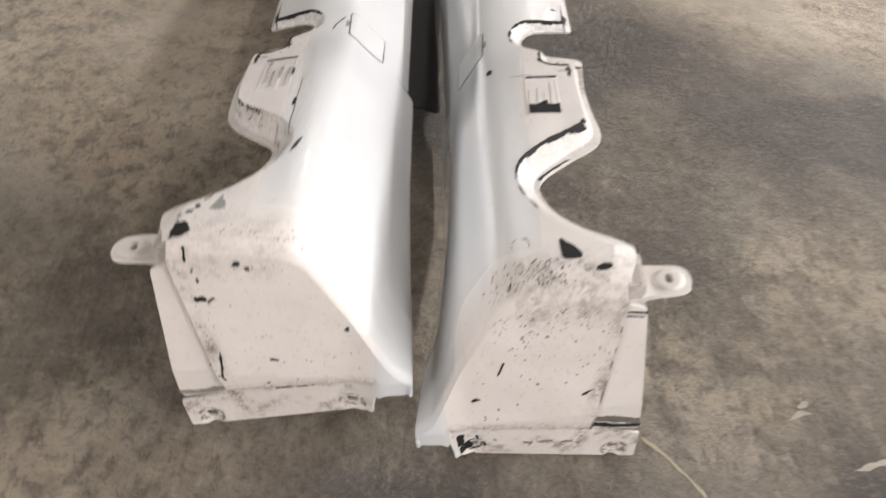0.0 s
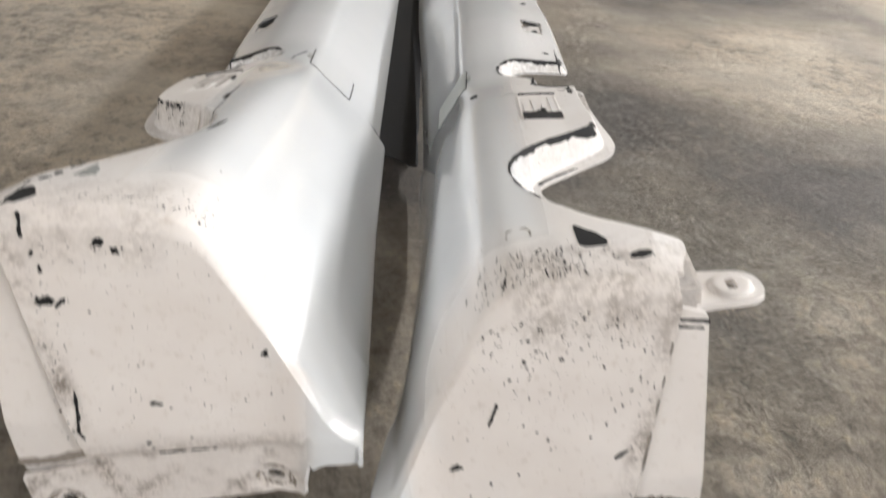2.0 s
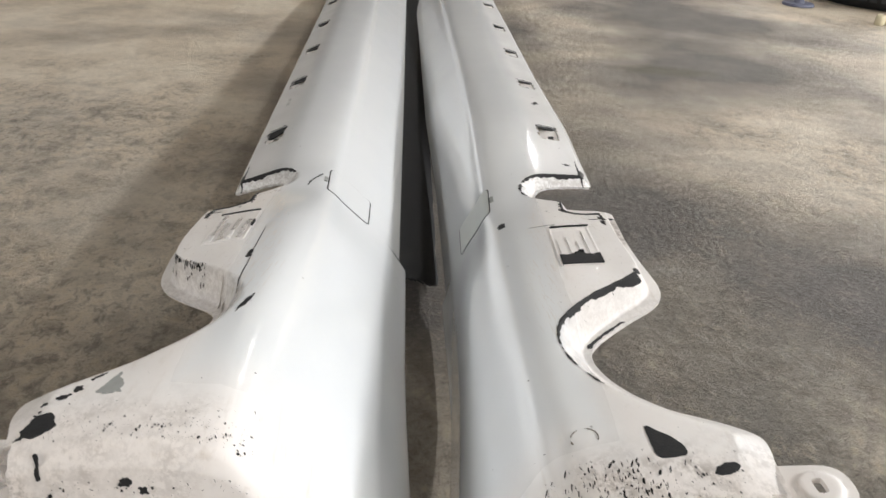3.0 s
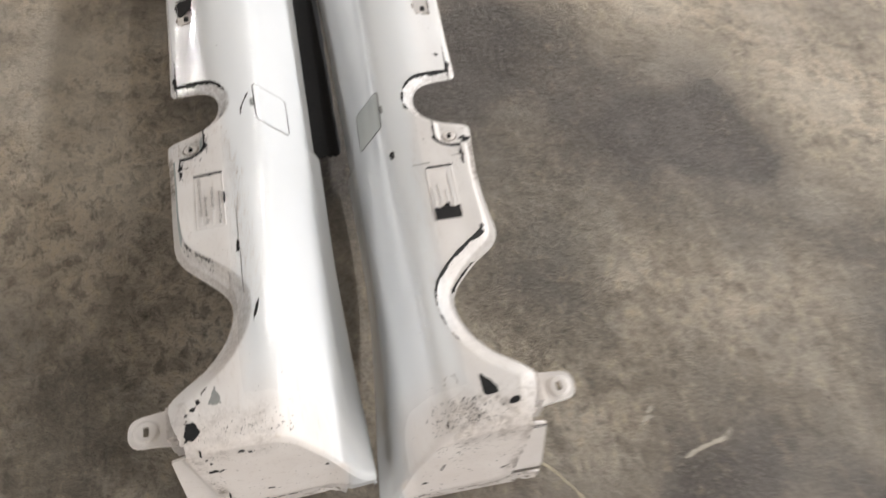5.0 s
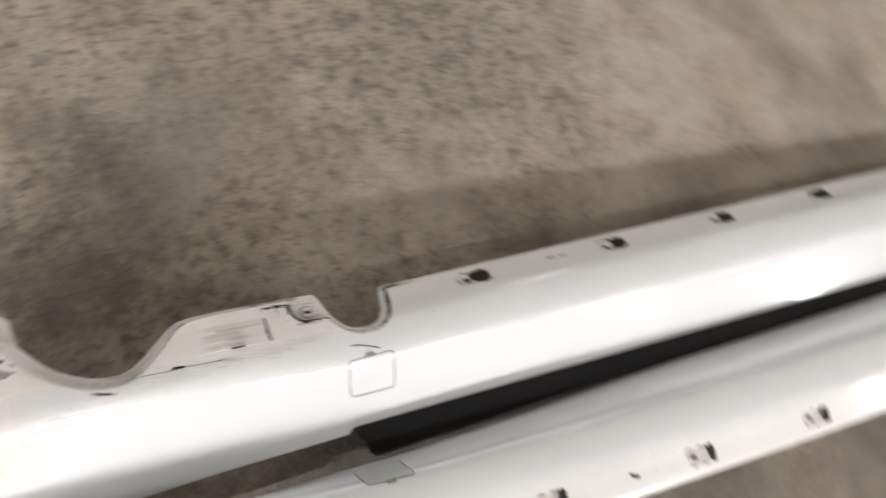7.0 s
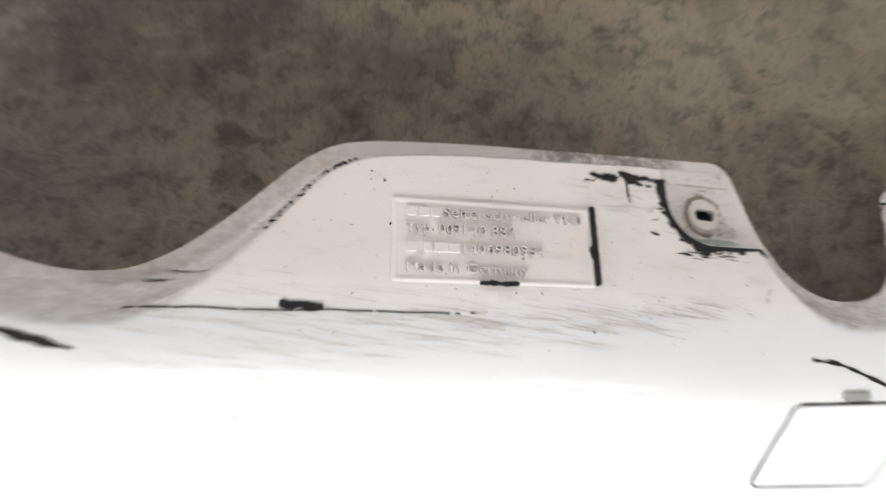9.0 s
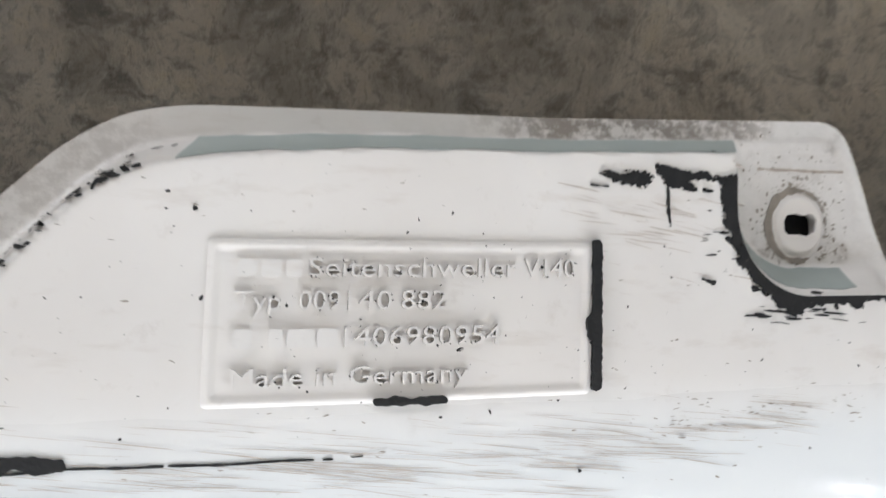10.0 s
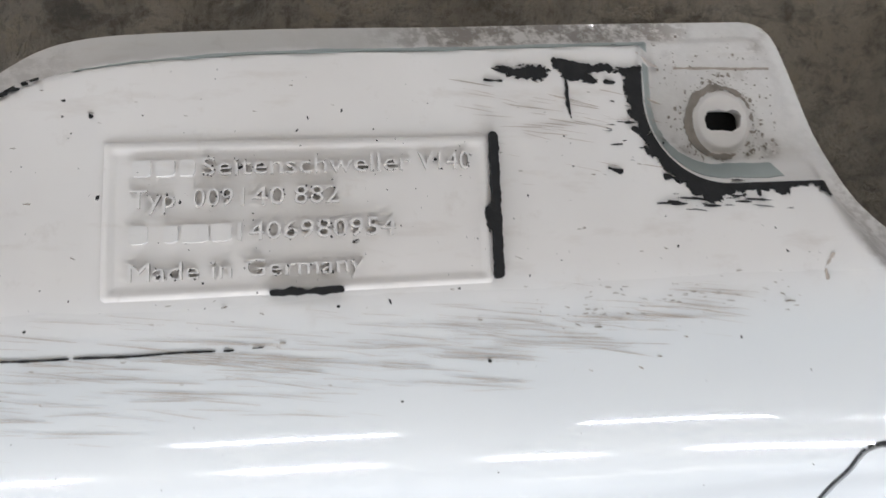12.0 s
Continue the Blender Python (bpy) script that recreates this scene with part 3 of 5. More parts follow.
def chips(side, thing, name, spots, lifted, mat, label, off=0.0004):
    """Many small chips as one part; spots: place, size, slenderness and turn of each."""
    verts, faces = [], []
    up = raised(lifted, off)
    for a, b, size, thin, turn in spots:
        n = random.randint(5, 8)
        ring = []
        for k in range(n):
            q = 2 * math.pi * k / n
            r = size * random.uniform(0.55, 1.25)
            u, w = r * math.cos(q), r * math.sin(q) * thin
            ring.append((a + u * math.cos(turn) - w * math.sin(turn), b + u * math.sin(turn) + w * math.cos(turn)))
        faces.append(tuple(range(len(verts), len(verts) + n)))
        verts += ring
    me = mesh_of(name, laid(side, up(np.array(verts))), turned(side, faces), mat)
    ob = part(name, me, thing, label)
    return tagged(ob, kind="stuff")


def scatter(n, box_, size, weight, seed, thin=(0.35, 1.0), spin=None):
    """Random spots in a box, kept by weight(a, b), most of them small."""
    rnd = random.Random(seed)
    out = []
    while len(out) < n:
        a, b = rnd.uniform(box_[0], box_[1]), rnd.uniform(box_[2], box_[3])
        if rnd.random() < weight(a, b):
            turn = rnd.uniform(0, math.pi) if spin is None else spin + rnd.gauss(0, 0.3)
            out.append((a, b, size * (0.35 + 1.6 * rnd.random() ** 4), rnd.uniform(*thin), turn))
    return out


def jack_cover(side, thing):
    poly = round_corners([(-0.0405, 0.654), (0.0105, 0.6485), (0.0095, 0.570), (-0.0395, 0.5745)], 0.007, 6)
    d = lambda p: poly_sdf(p, poly)
    mark(side, thing, "cover_seam", (-0.05, 0.56), (0.02, 0.665), 0.0012, lambda p: np.abs(d(p)) - 0.0007 - 0.0002 * rough(p, 0.02, 1), lift, BARE, 0.0003)
    cover = sheet(side, "jack_cover", np.arange(-0.045, 0.016, 0.003), np.arange(0.565, 0.66, 0.003), lambda p: d(p) + 0.0010, raised(lift, 0.0008), PAINT if side == "left" else COVER, 0.0007, thing,
                  "square white jacking point cover" if side == "left" else "square jacking point cover in a duller grey-white", wear=0.02)
    mark(side, cover, "pull_tab", (-0.05, 0.60), (-0.038, 0.625), 0.001, lambda p: rbox_sdf(p, (-0.0435, 0.613), (0.0022, 0.008), 0.001), lift, GREY, 0.0012)


def clip(side, thing, y, seed, bare):
    """The pocket behind a slot, with its ledge and what is left of the clip."""
    low = lambda p: np.column_stack([p, surf(np.column_stack([np.full(len(p), -0.138), p[:, 1]])) - 0.0045 + 0.22 * (p[:, 0] + 0.138)])
    far = 0.006 if bare else 0.022
    base = sheet(side, "clip_pocket", np.arange(-0.156, -0.120, 0.002), np.arange(y - 0.036, y + 0.036, 0.002),
                 lambda p: np.maximum(rbox_sdf(p, (-0.138, y), (0.0155, 0.033), 0.006), p[:, 1] - y - far + 0.004 * rough(p, 0.008, seed)), low, PAINT, 0.002, thing, wear=0.8)
    if base:
        # small hole's darkness drawn as a flat black patch on the pocket
        sheet(side, "clip_dark_patch", np.arange(-0.150, -0.126, 0.001), np.arange(y - 0.026, y - 0.004, 0.001),
              lambda p: rbox_sdf(p, (-0.138 + 0.003 * math.sin(seed), y - 0.014), (0.004, 0.0065), 0.002) + 0.001 * rough(p, 0.004, seed), raised(low, 0.0004), BARE, 0.0003, base)
    # black sheet that closes the far part of the open slot
    deep = raised(lift, -0.0012)
    start = y + (-0.002 if bare else 0.017)
    sheet(side, "slot_black_sheet", np.arange(-0.152, -0.124, 0.001), np.arange(y - 0.012, y + 0.036, 0.001),
          lambda p: np.maximum(rbox_sdf(p, (-0.138, y), (0.0127, 0.0302), 0.006), start - p[:, 1] + (0.007 if bare else 0.003) * rough(p, 0.011, seed + 1) + 0.3 * (p[:, 0] + 0.138) * math.sin(seed * 1.7)), deep, BARE, 0.0018, thing)
    hole = lambda p: rbox_sdf(p, (-0.138, y), (0.0125, 0.030), 0.006)
    reach = (lambda p: -0.004 + 0.010 * math.sin(seed * 2.1) - (p[:, 1] - y)) if bare else (lambda p: 0.020 + 0.006 * math.sin(seed) - (p[:, 1] - y))
    mark(side, thing, "chipped_edge", (-0.158, y - 0.04), (-0.118, y + 0.042), 0.001,
         lambda p: np.maximum.reduce([np.abs(hole(p) - 0.0006) - 0.0011 - 0.0020 * rough(p, 0.008, seed + 2) - 0.0008 * rough(p, 0.003, seed), -hole(p) - 0.0002, reach(p) * 0.4]), lift, BARE, 0.0003)
    mark(side, thing, "dirt_edge", (-0.158, y - 0.04), (-0.118, y + 0.042), 0.001,
         lambda p: np.maximum(np.abs(hole(p) - 0.001) - 0.0004 - 0.0018 * rough(p, 0.010, seed + 4), -hole(p) - 0.0002), lift, DIRT, 0.0002)


def lettering(thing, text, y0, y1, x, cap):
    """Raised letters on the type plate, reading along the skirt."""
    curve_ = bpy.data.curves.new("lettering", "FONT")
    curve_.body, curve_.size, curve_.extrude, curve_.offset = text, 1.0, 0.05, 0.0
    curve_.resolution_u = 3
    tmp = new("lettering", curve_)
    bpy.context.view_layer.update()
    me = bpy.data.meshes.new_from_object(tmp.evaluated_get(bpy.context.evaluated_depsgraph_get()))
    bpy.data.objects.remove(tmp)
    v = np.array([q.co[:] for q in me.vertices])
    su = (y1 - y0) / (v[:, 0].max() - v[:, 0].min())
    sv = cap / 0.69
    ab = np.column_stack([x - v[:, 1] * sv, y0 + (v[:, 0] - v[:, 0].min()) * su])
    h = np.where(v[:, 2] > 0, 0.0015, 0.0)
    side_index = [0 if abs(q.normal.z) > 0.9 else 1 for q in me.polygons]
    out = raised(lift, lambda p: h)(ab)
    me.vertices.foreach_set("co", out.ravel())
    me.materials.clear()
    me.materials.append(PAINT)
    # letter sides darkened: relief shade and dust put into one colour
    me.materials.append(LETTER_EDGE)
    me.polygons.foreach_set("material_index", side_index)
    me.attributes.new("wear", "FLOAT", "POINT").data.foreach_set("value", np.full(len(v), 0.75))
    me.update()
    rnd = random.Random(len(text) + int(y0 * 1e4))
    tops = [k for k in range(len(v)) if v[k, 2] > 0]
    spots = [(*ab[k], rnd.uniform(0.00015, 0.0004), rnd.uniform(0.5, 1.0), rnd.uniform(0, 3)) for k in rnd.sample(tops, min(len(tops), 2 * len(text)))]
    chips("left", thing, "stone_chipping", spots, lift, BARE, "tiny black chips along the letters", 0.0018)
    return part("lettering", me, thing, "raised white letters")


def raised_bar(side, thing, y0, y1, x, cap, mat=None):
    return sheet(side, "raised_bar", np.arange(x - cap - 0.001, x + 0.001, 0.001), np.arange(y0 - 0.001, y1 + 0.002, 0.0015),
                 lambda p: rbox_sdf(p, (x - cap / 2, (y0 + y1) / 2), (cap / 2, (y1 - y0) / 2), 0.0008), raised(lift, 0.0014), mat or PAINT, 0.001, thing, wear=0.7)


def type_plate(side, thing):
    cx, cy = sum(PLATE_X) / 2, sum(PLATE_Y) / 2
    d = lambda p: rbox_sdf(p, (cx, cy), (0.0203, 0.0500), 0.0015)
    up = lambda p: 0.0004 + 0.0005 * smooth01(-d(p) / 0.0010) * (1 - smooth01((-d(p) - 0.0018) / 0.0010))
    plate = sheet(side, "type_plate", np.arange(cx - 0.023, cx + 0.0235, 0.0008), np.arange(cy - 0.052, cy + 0.0525, 0.0008), d, raised(lift, up), PAINT, 0.0003, thing,
                  "raised rectangular plate moulded into the flange", wear=0.8)
    k = lambda px: PLATE_Y[0] + (px - 170) / 742 * 0.100
    rowx = [PLATE_X[0] + 0.0415 * f for f in (0.222, 0.418, 0.636, 0.862)]
    if side == "left":
        for a, b in ((223, 256), (264, 300), (307, 337)):
            raised_bar(side, plate, k(a), k(b), rowx[0], 0.0043)
        lettering(plate, "Seitenschweller", k(349), k(749), rowx[0], 0.0048)
        lettering(plate, "V140", k(764), k(870), rowx[0], 0.0048)
        lettering(plate, "Typ", k(220), k(302), rowx[1], 0.0048)
        lettering(plate, "009", k(333), k(408), rowx[1], 0.0048)
        lettering(plate, "140", k(422), k(504), rowx[1], 0.0048)
        lettering(plate, "882", k(522), k(608), rowx[1], 0.0048)
        raised_bar(side, plate, k(220), k(254), rowx[2], 0.0046)
        for a, b in ((282, 308), (314, 364), (368, 405)):
            raised_bar(side, plate, k(a), k(b), rowx[2], 0.0045)
        lettering(plate, "1406980954", k(418), k(718), rowx[2], 0.0048)
        lettering(plate, "Made in Germany", k(220), k(655), rowx[3], 0.0046)
        mark(side, thing, "paint_chip_or_gap", (-0.141, 0.456), (-0.094, 0.467), 0.0005,
             lambda p: np.minimum(seg_d(p, (-0.1370, 0.4617), (-0.0990, 0.4622)) - 0.00125 - 0.0003 * rough(p, 0.002, 1), np.hypot((p[:, 0] + 0.115) / 2.2, p[:, 1] - 0.4606) - 0.0018 - 0.0004 * rough(p, 0.002, 3)), lift, BARE, 0.0019)
        mark(side, thing, "paint_chip_or_gap", (-0.100, 0.399), (-0.094, 0.427), 0.0005,
             lambda p: seg_d(p, (-0.0974, 0.4025), (-0.0972, 0.4200)) - 0.0008 - 0.0005 * rough(p, 0.004, 2), lift, BARE, 0.0021)
        spots = scatter(40, (-0.1365, -0.099, 0.366, 0.46), 0.0003, lambda a, b: 1.0, 5)
        chips(side, plate, "stone_chipping", spots, lift, BARE, "tiny dark chips in the lettering", 0.0019)
    else:
        for f, (a, b) in zip(rowx, ((232, 800), (232, 600), (232, 700), (232, 640))):
            raised_bar(side, plate, k(a), k(b), f, 0.004)
        mark(side, thing, "paint_chip_or_gap", (-0.142, 0.360), (-0.094, 0.40), 0.0007,
             lambda p: np.maximum(rbox_sdf(p, (-0.1185, 0.3765), (0.0185, 0.0140), 0.0008),
                                  np.where(np.abs(p[:, 0] + 0.119) < 0.004, p[:, 1] - 0.389, p[:, 1] - 0.384 - 0.002 * rough(p, 0.006, 4))), lift, BARE, 0.0021, "black bare plastic where the paint has peeled off")
        mark(side, thing, "paint_chip_or_gap", (-0.142, 0.460), (-0.09, 0.468), 0.0006, lambda p: seg_d(p, (-0.138, 0.4638), (-0.100, 0.4636)) - 0.0008 - 0.0004 * rough(p, 0.004, 8), lift, BARE, 0.0019)


def screw_boss(side, thing):
    r = lambda p: np.hypot(p[:, 0] - RING[0], p[:, 1] - RING[1])
    sheet(side, "screw_boss", np.arange(RING[0] - 0.012, RING[0] + 0.0125, 0.0005), np.arange(RING[1] - 0.012, RING[1] + 0.0125, 0.0005),
          lambda p: np.maximum(r(p) - 0.0105, -rbox_sdf(p, RING, (0.0033, 0.0066), 0.003) + 0.0004 * rough(p, 0.003, 3)), raised(lift, lambda p: 0.0015 * (1 - smooth01((r(p) - 0.0085) / 0.0018))), PAINT, 0.001, thing, "round boss with a slotted screw hole", wear=1.0)
    mark(side, thing, "dirt_ring", (RING[0] - 0.014, RING[1] - 0.014), (RING[0] + 0.014, RING[1] + 0.014), 0.0003, lambda p: np.abs(r(p) - 0.0113) - 0.0007 - 0.0006 * (RING[1] - p[:, 1]) / 0.0113 - 0.0006 * rough(p, 0.004, 6) - 0.0003 * rough(p, 0.0013, 2), lift, RING_DIRT, 0.0003)
    # black sheet below the slot paints the hole's darkness
    sheet(side, "screw_hole_sheet", np.arange(RING[0] - 0.008, RING[0] + 0.0085, 0.002), np.arange(RING[1] - 0.010, RING[1] + 0.0105, 0.002), lambda p: r(p) - 0.0095, raised(lift, -0.0045), BARE, 0.001, thing)


def peeled_paint(side, thing):
    """Where the paint has come off along the edges."""
    # round the screw pad
    pad = lambda p: pad_d(p) - 0.0070
    def pad_chip(p):
        wide = 0.0036 + 0.0022 * rough(p, 0.009, 1.0) + 0.0010 * rough(p, 0.0031, 4.0) + 0.0007 * rough(p, 0.0011, 9.0) - 0.0022 * smooth01((p[:, 1] - 0.530) / 0.012)
        q = pad(p)
        d = np.maximum(-q - 0.0003, q - wide)
        return np.maximum(d, np.maximum(0.497 - p[:, 1], -0.157 - p[:, 0]))
    mark(side, thing, "paint_chip_or_gap", (-0.160, 0.49), (-0.108, 0.566), 0.0006, pad_chip, lift, BARE, 0.0005, "black bare plastic along the edge of the screw pad")
    def top_chip(p):
        q = np.column_stack([p[:, 0] * 2.4, p[:, 1] * 0.55])
        torn = 0.0007 * rough(q, 0.0032, 7.0) + 0.0005 * rough(q, 0.0012, 2.0)
        left_piece = poly_sdf(p, [(-0.1568, 0.4625), (-0.1578, 0.474), (-0.1562, 0.4795), (-0.1535, 0.4765), (-0.1542, 0.470)]) - torn
        main_piece = poly_sdf(p, [(-0.1600, 0.480), (-0.1582, 0.490), (-0.1570, 0.507), (-0.1552, 0.505), (-0.1560, 0.490), (-0.1532, 0.4935), (-0.1530, 0.4850), (-0.1560, 0.4815)]) - torn
        tail = path_d(p, [(-0.157, 0.4833), (-0.152, 0.4840), (-0.147, 0.4840), (-0.1425, 0.4848)]) - 0.0004 - 0.0003 * rough(p, 0.003, 5) - 0.0004 * smooth01(1 - np.abs(p[:, 0] + 0.1465) / 0.0015)
        return np.minimum.reduce([left_piece, main_piece, tail])
    mark(side, thing, "paint_chip_or_gap", (-0.164, 0.458), (-0.140, 0.512), 0.0004, top_chip, lift, BARE, 0.0004)
    # corner of the long flange, beyond the second bay
    def corner(p):
        d = edge_d(p)
        return np.maximum(np.abs(d + LEDGE(p[:, 1]) + WALL_W(p[:, 1]) - 0.0005) - 0.0013 - 0.0013 * rough(p, 0.011, 3.0) - 0.0005 * rough(p, 0.003, 1.0) - 0.0016 * smooth01((p[:, 1] - 0.655) / 0.02), np.maximum((0.640 if side == "left" else 0.600) - p[:, 1], p[:, 1] - 0.706))
    mark(side, thing, "paint_chip_or_gap", (-0.170, 0.595), (-0.065, 0.712), 0.0008, corner, lift, BARE, 0.0004, "black bare plastic round the bay's corner")
    mark(side, thing, "scratch", (-0.170, 0.672), (-0.150, 0.745), 0.0006, lambda p: np.abs(p[:, 0] + 0.1605 - 0.0006 * rough(p, 0.02, 3)) - 0.0007 * np.clip((0.74 - p[:, 1]) / 0.03, 0, 1) - 0.0006 * rough(p, 0.006, 1), lift, BARE, 0.0004)
    # crease between tab and crest
    if side == "left":
        mark(side, thing, "crack", (-0.088, 0.25), (-0.079, 0.404), 0.0005, lambda p: np.abs(p[:, 0] + 0.0835 + 0.0006 * rough(p, 0.03, 2)) - 0.0003 * np.clip((0.403 - p[:, 1]) / 0.02, 0, 1) - 0.0001 * rough(p, 0.003, 1), lift, BARE, 0.0003, "thin dark crack along the crease")
        mark(side, thing, "paint_chip_or_gap", (-0.090, 0.308), (-0.080, 0.338), 0.0005, lambda p: seg_d(p, (-0.0858, 0.3145), (-0.0846, 0.3305)) - 0.0016 - 0.0007 * rough(p, 0.004, 9), lift, BARE, 0.0005)
        mark(side, thing, "paint_chip_or_gap", (-0.080, 0.198), (-0.060, 0.240), 0.0007, lambda p: np.abs(p[:, 0] + 0.0705 - 0.27 * (p[:, 1] - 0.2185)) - 0.0019 * np.clip(1 - ((p[:, 1] - 0.2185) / 0.016) ** 2, -1, 1) - 0.0005 * rough(p, 0.004, 1), lift, BARE, 0.0004)
        mark(side, thing, "scratch", (-0.070, 0.575), (-0.044, 0.645), 0.0007, lambda p: path_d(p, [(-0.0625, 0.588), (-0.061, 0.602), (-0.055, 0.618), (-0.049, 0.632)]) - 0.0010 - 0.0006 * rough(p, 0.006, 2), lift, BARE, 0.0003)
        mark(side, thing, "paint_chip_or_gap", (-0.172, 0.055), (-0.140, 0.09), 0.0008, lambda p: np.hypot((p[:, 0] + 0.155) * 1.25, p[:, 1] - 0.071) - 0.0100 - 0.0018 * rough(p, 0.007, 1), lift, BARE, 0.0004)
        mark(side, thing, "paint_chip_or_gap", (-0.165, 0.052), (-0.125, 0.125), 0.0008, lambda p: path_d(p, [(-0.161, 0.060), (-0.160, 0.090), (-0.150, 0.100), (-0.138, 0.120)]) - 0.0006 - 0.0026 * rough(p, 0.005, 4), lift, BARE, 0.0003)
        # three-cornered recess drawn flat, its shading put into the grey
        mark(side, thing, "dull_patch", (-0.142, 0.09), (-0.115, 0.125), 0.0008, lambda p: poly_sdf(p, [(-0.119, 0.098), (-0.127, 0.121), (-0.136, 0.100)]) - 0.0015 * rough(p, 0.006, 2), lift, GREY, 0.0003)
    else:
        mark(side, thing, "paint_chip_or_gap", (-0.140, 0.085), (-0.095, 0.13), 0.0008, lambda p: poly_sdf(p, round_corners([(-0.110, 0.121), (-0.127, 0.103), (-0.131, 0.090), (-0.111, 0.089)], 0.006, 4)) - 0.0004 * rough(p, 0.006, 2), lift, BARE, 0.0004, "black three-cornered patch")
        mark(side, thing, "paint_chip_or_gap", (-0.172, 0.050), (-0.135, 0.09), 0.0008, lambda p: np.hypot((p[:, 0] + 0.1465) * 0.85, (p[:, 1] - 0.0765) * 1.6 + 0.25 * (p[:, 0] + 0.1465)) - 0.0065 - 0.0012 * rough(p, 0.005, 1), lift, BARE, 0.0004)
        def bay(p):
            d = -edge_d(p) - LEDGE(p[:, 1]) - WALL_W(p[:, 1])
            w = 0.0004 + 0.0009 * smooth01((p[:, 1] - 0.235) / 0.02) + 0.0007 * rough(p, 0.014, 3.0) + 0.0003 * rough(p, 0.004, 5.0)
            return np.maximum(np.abs(d) - w, np.maximum(0.165 - p[:, 1], p[:, 1] - 0.345))
        mark(side, thing, "paint_chip_or_gap", (-0.172, 0.16), (-0.065, 0.35), 0.0010, bay, lift, BARE, 0.0004, "black bare plastic along the rim of the bay")
        def wall(p):
            k = (-edge_d(p) - LEDGE(p[:, 1])) / WALL_W(p[:, 1])
            low = 0.80 - 0.22 * smooth01((p[:, 1] - 0.318) / 0.012) + 0.07 * rough(p, 0.012, 6.0) + 0.03 * rough(p, 0.004, 2.0)
            return np.maximum.reduce([low - k, k - 1.02, (0.270 - p[:, 1]) * 20, (p[:, 1] - 0.338) * 20]) * 0.01
        mark(side, thing, "paint_chip_or_gap", (-0.172, 0.26), (-0.080, 0.345), 0.0006, wall, lift, BARE, 0.0006)
        mark(side, thing, "paint_chip_or_gap", (-0.160, 0.245), (-0.095, 0.305), 0.0008, lambda p: np.maximum.reduce([np.abs(-edge_d(p) - 0.0035) - 0.0013 - 0.0012 * rough(p, 0.010, 1.0), 0.252 - p[:, 1], p[:, 1] - 0.298]), lift, BARE, 0.0004)
        mark(side, thing, "paint_chip_or_gap", (-0.160, 0.712), (-0.13, 0.735), 0.0007, lambda p: np.hypot((p[:, 0] + 0.147) * 0.9, p[:, 1] - 0.722) - 0.003 - 0.0022 * rough(p, 0.004, 2), lift, BARE, 0.0004)
        mark(side, thing, "paint_chip_or_gap", (-0.060, 0.494), (-0.04, 0.522), 0.0006, lambda p: np.hypot((p[:, 0] + 0.0500) * 2.2, p[:, 1] - 0.508) - 0.0085 - 0.002 * rough(p, 0.004, 1), lift, BARE, 0.0004)
        mark(side, thing, "scratch", (-0.110, 0.47), (-0.075, 0.48), 0.0007, lambda p: seg_d(p, (-0.105, 0.4740), (-0.080, 0.4748)) - 0.0007 - 0.0005 * rough(p, 0.004, 1), lift, GREY, 0.0003)
        mark(side, thing, "paint_chip_or_gap", (-0.178, 0.505), (-0.145, 0.55), 0.0008, lambda p: np.hypot((p[:, 0] + 0.1655) * 0.9, p[:, 1] - 0.527) - 0.006 - 0.003 * rough(p, 0.005, 6), lift, BARE, 0.0004)


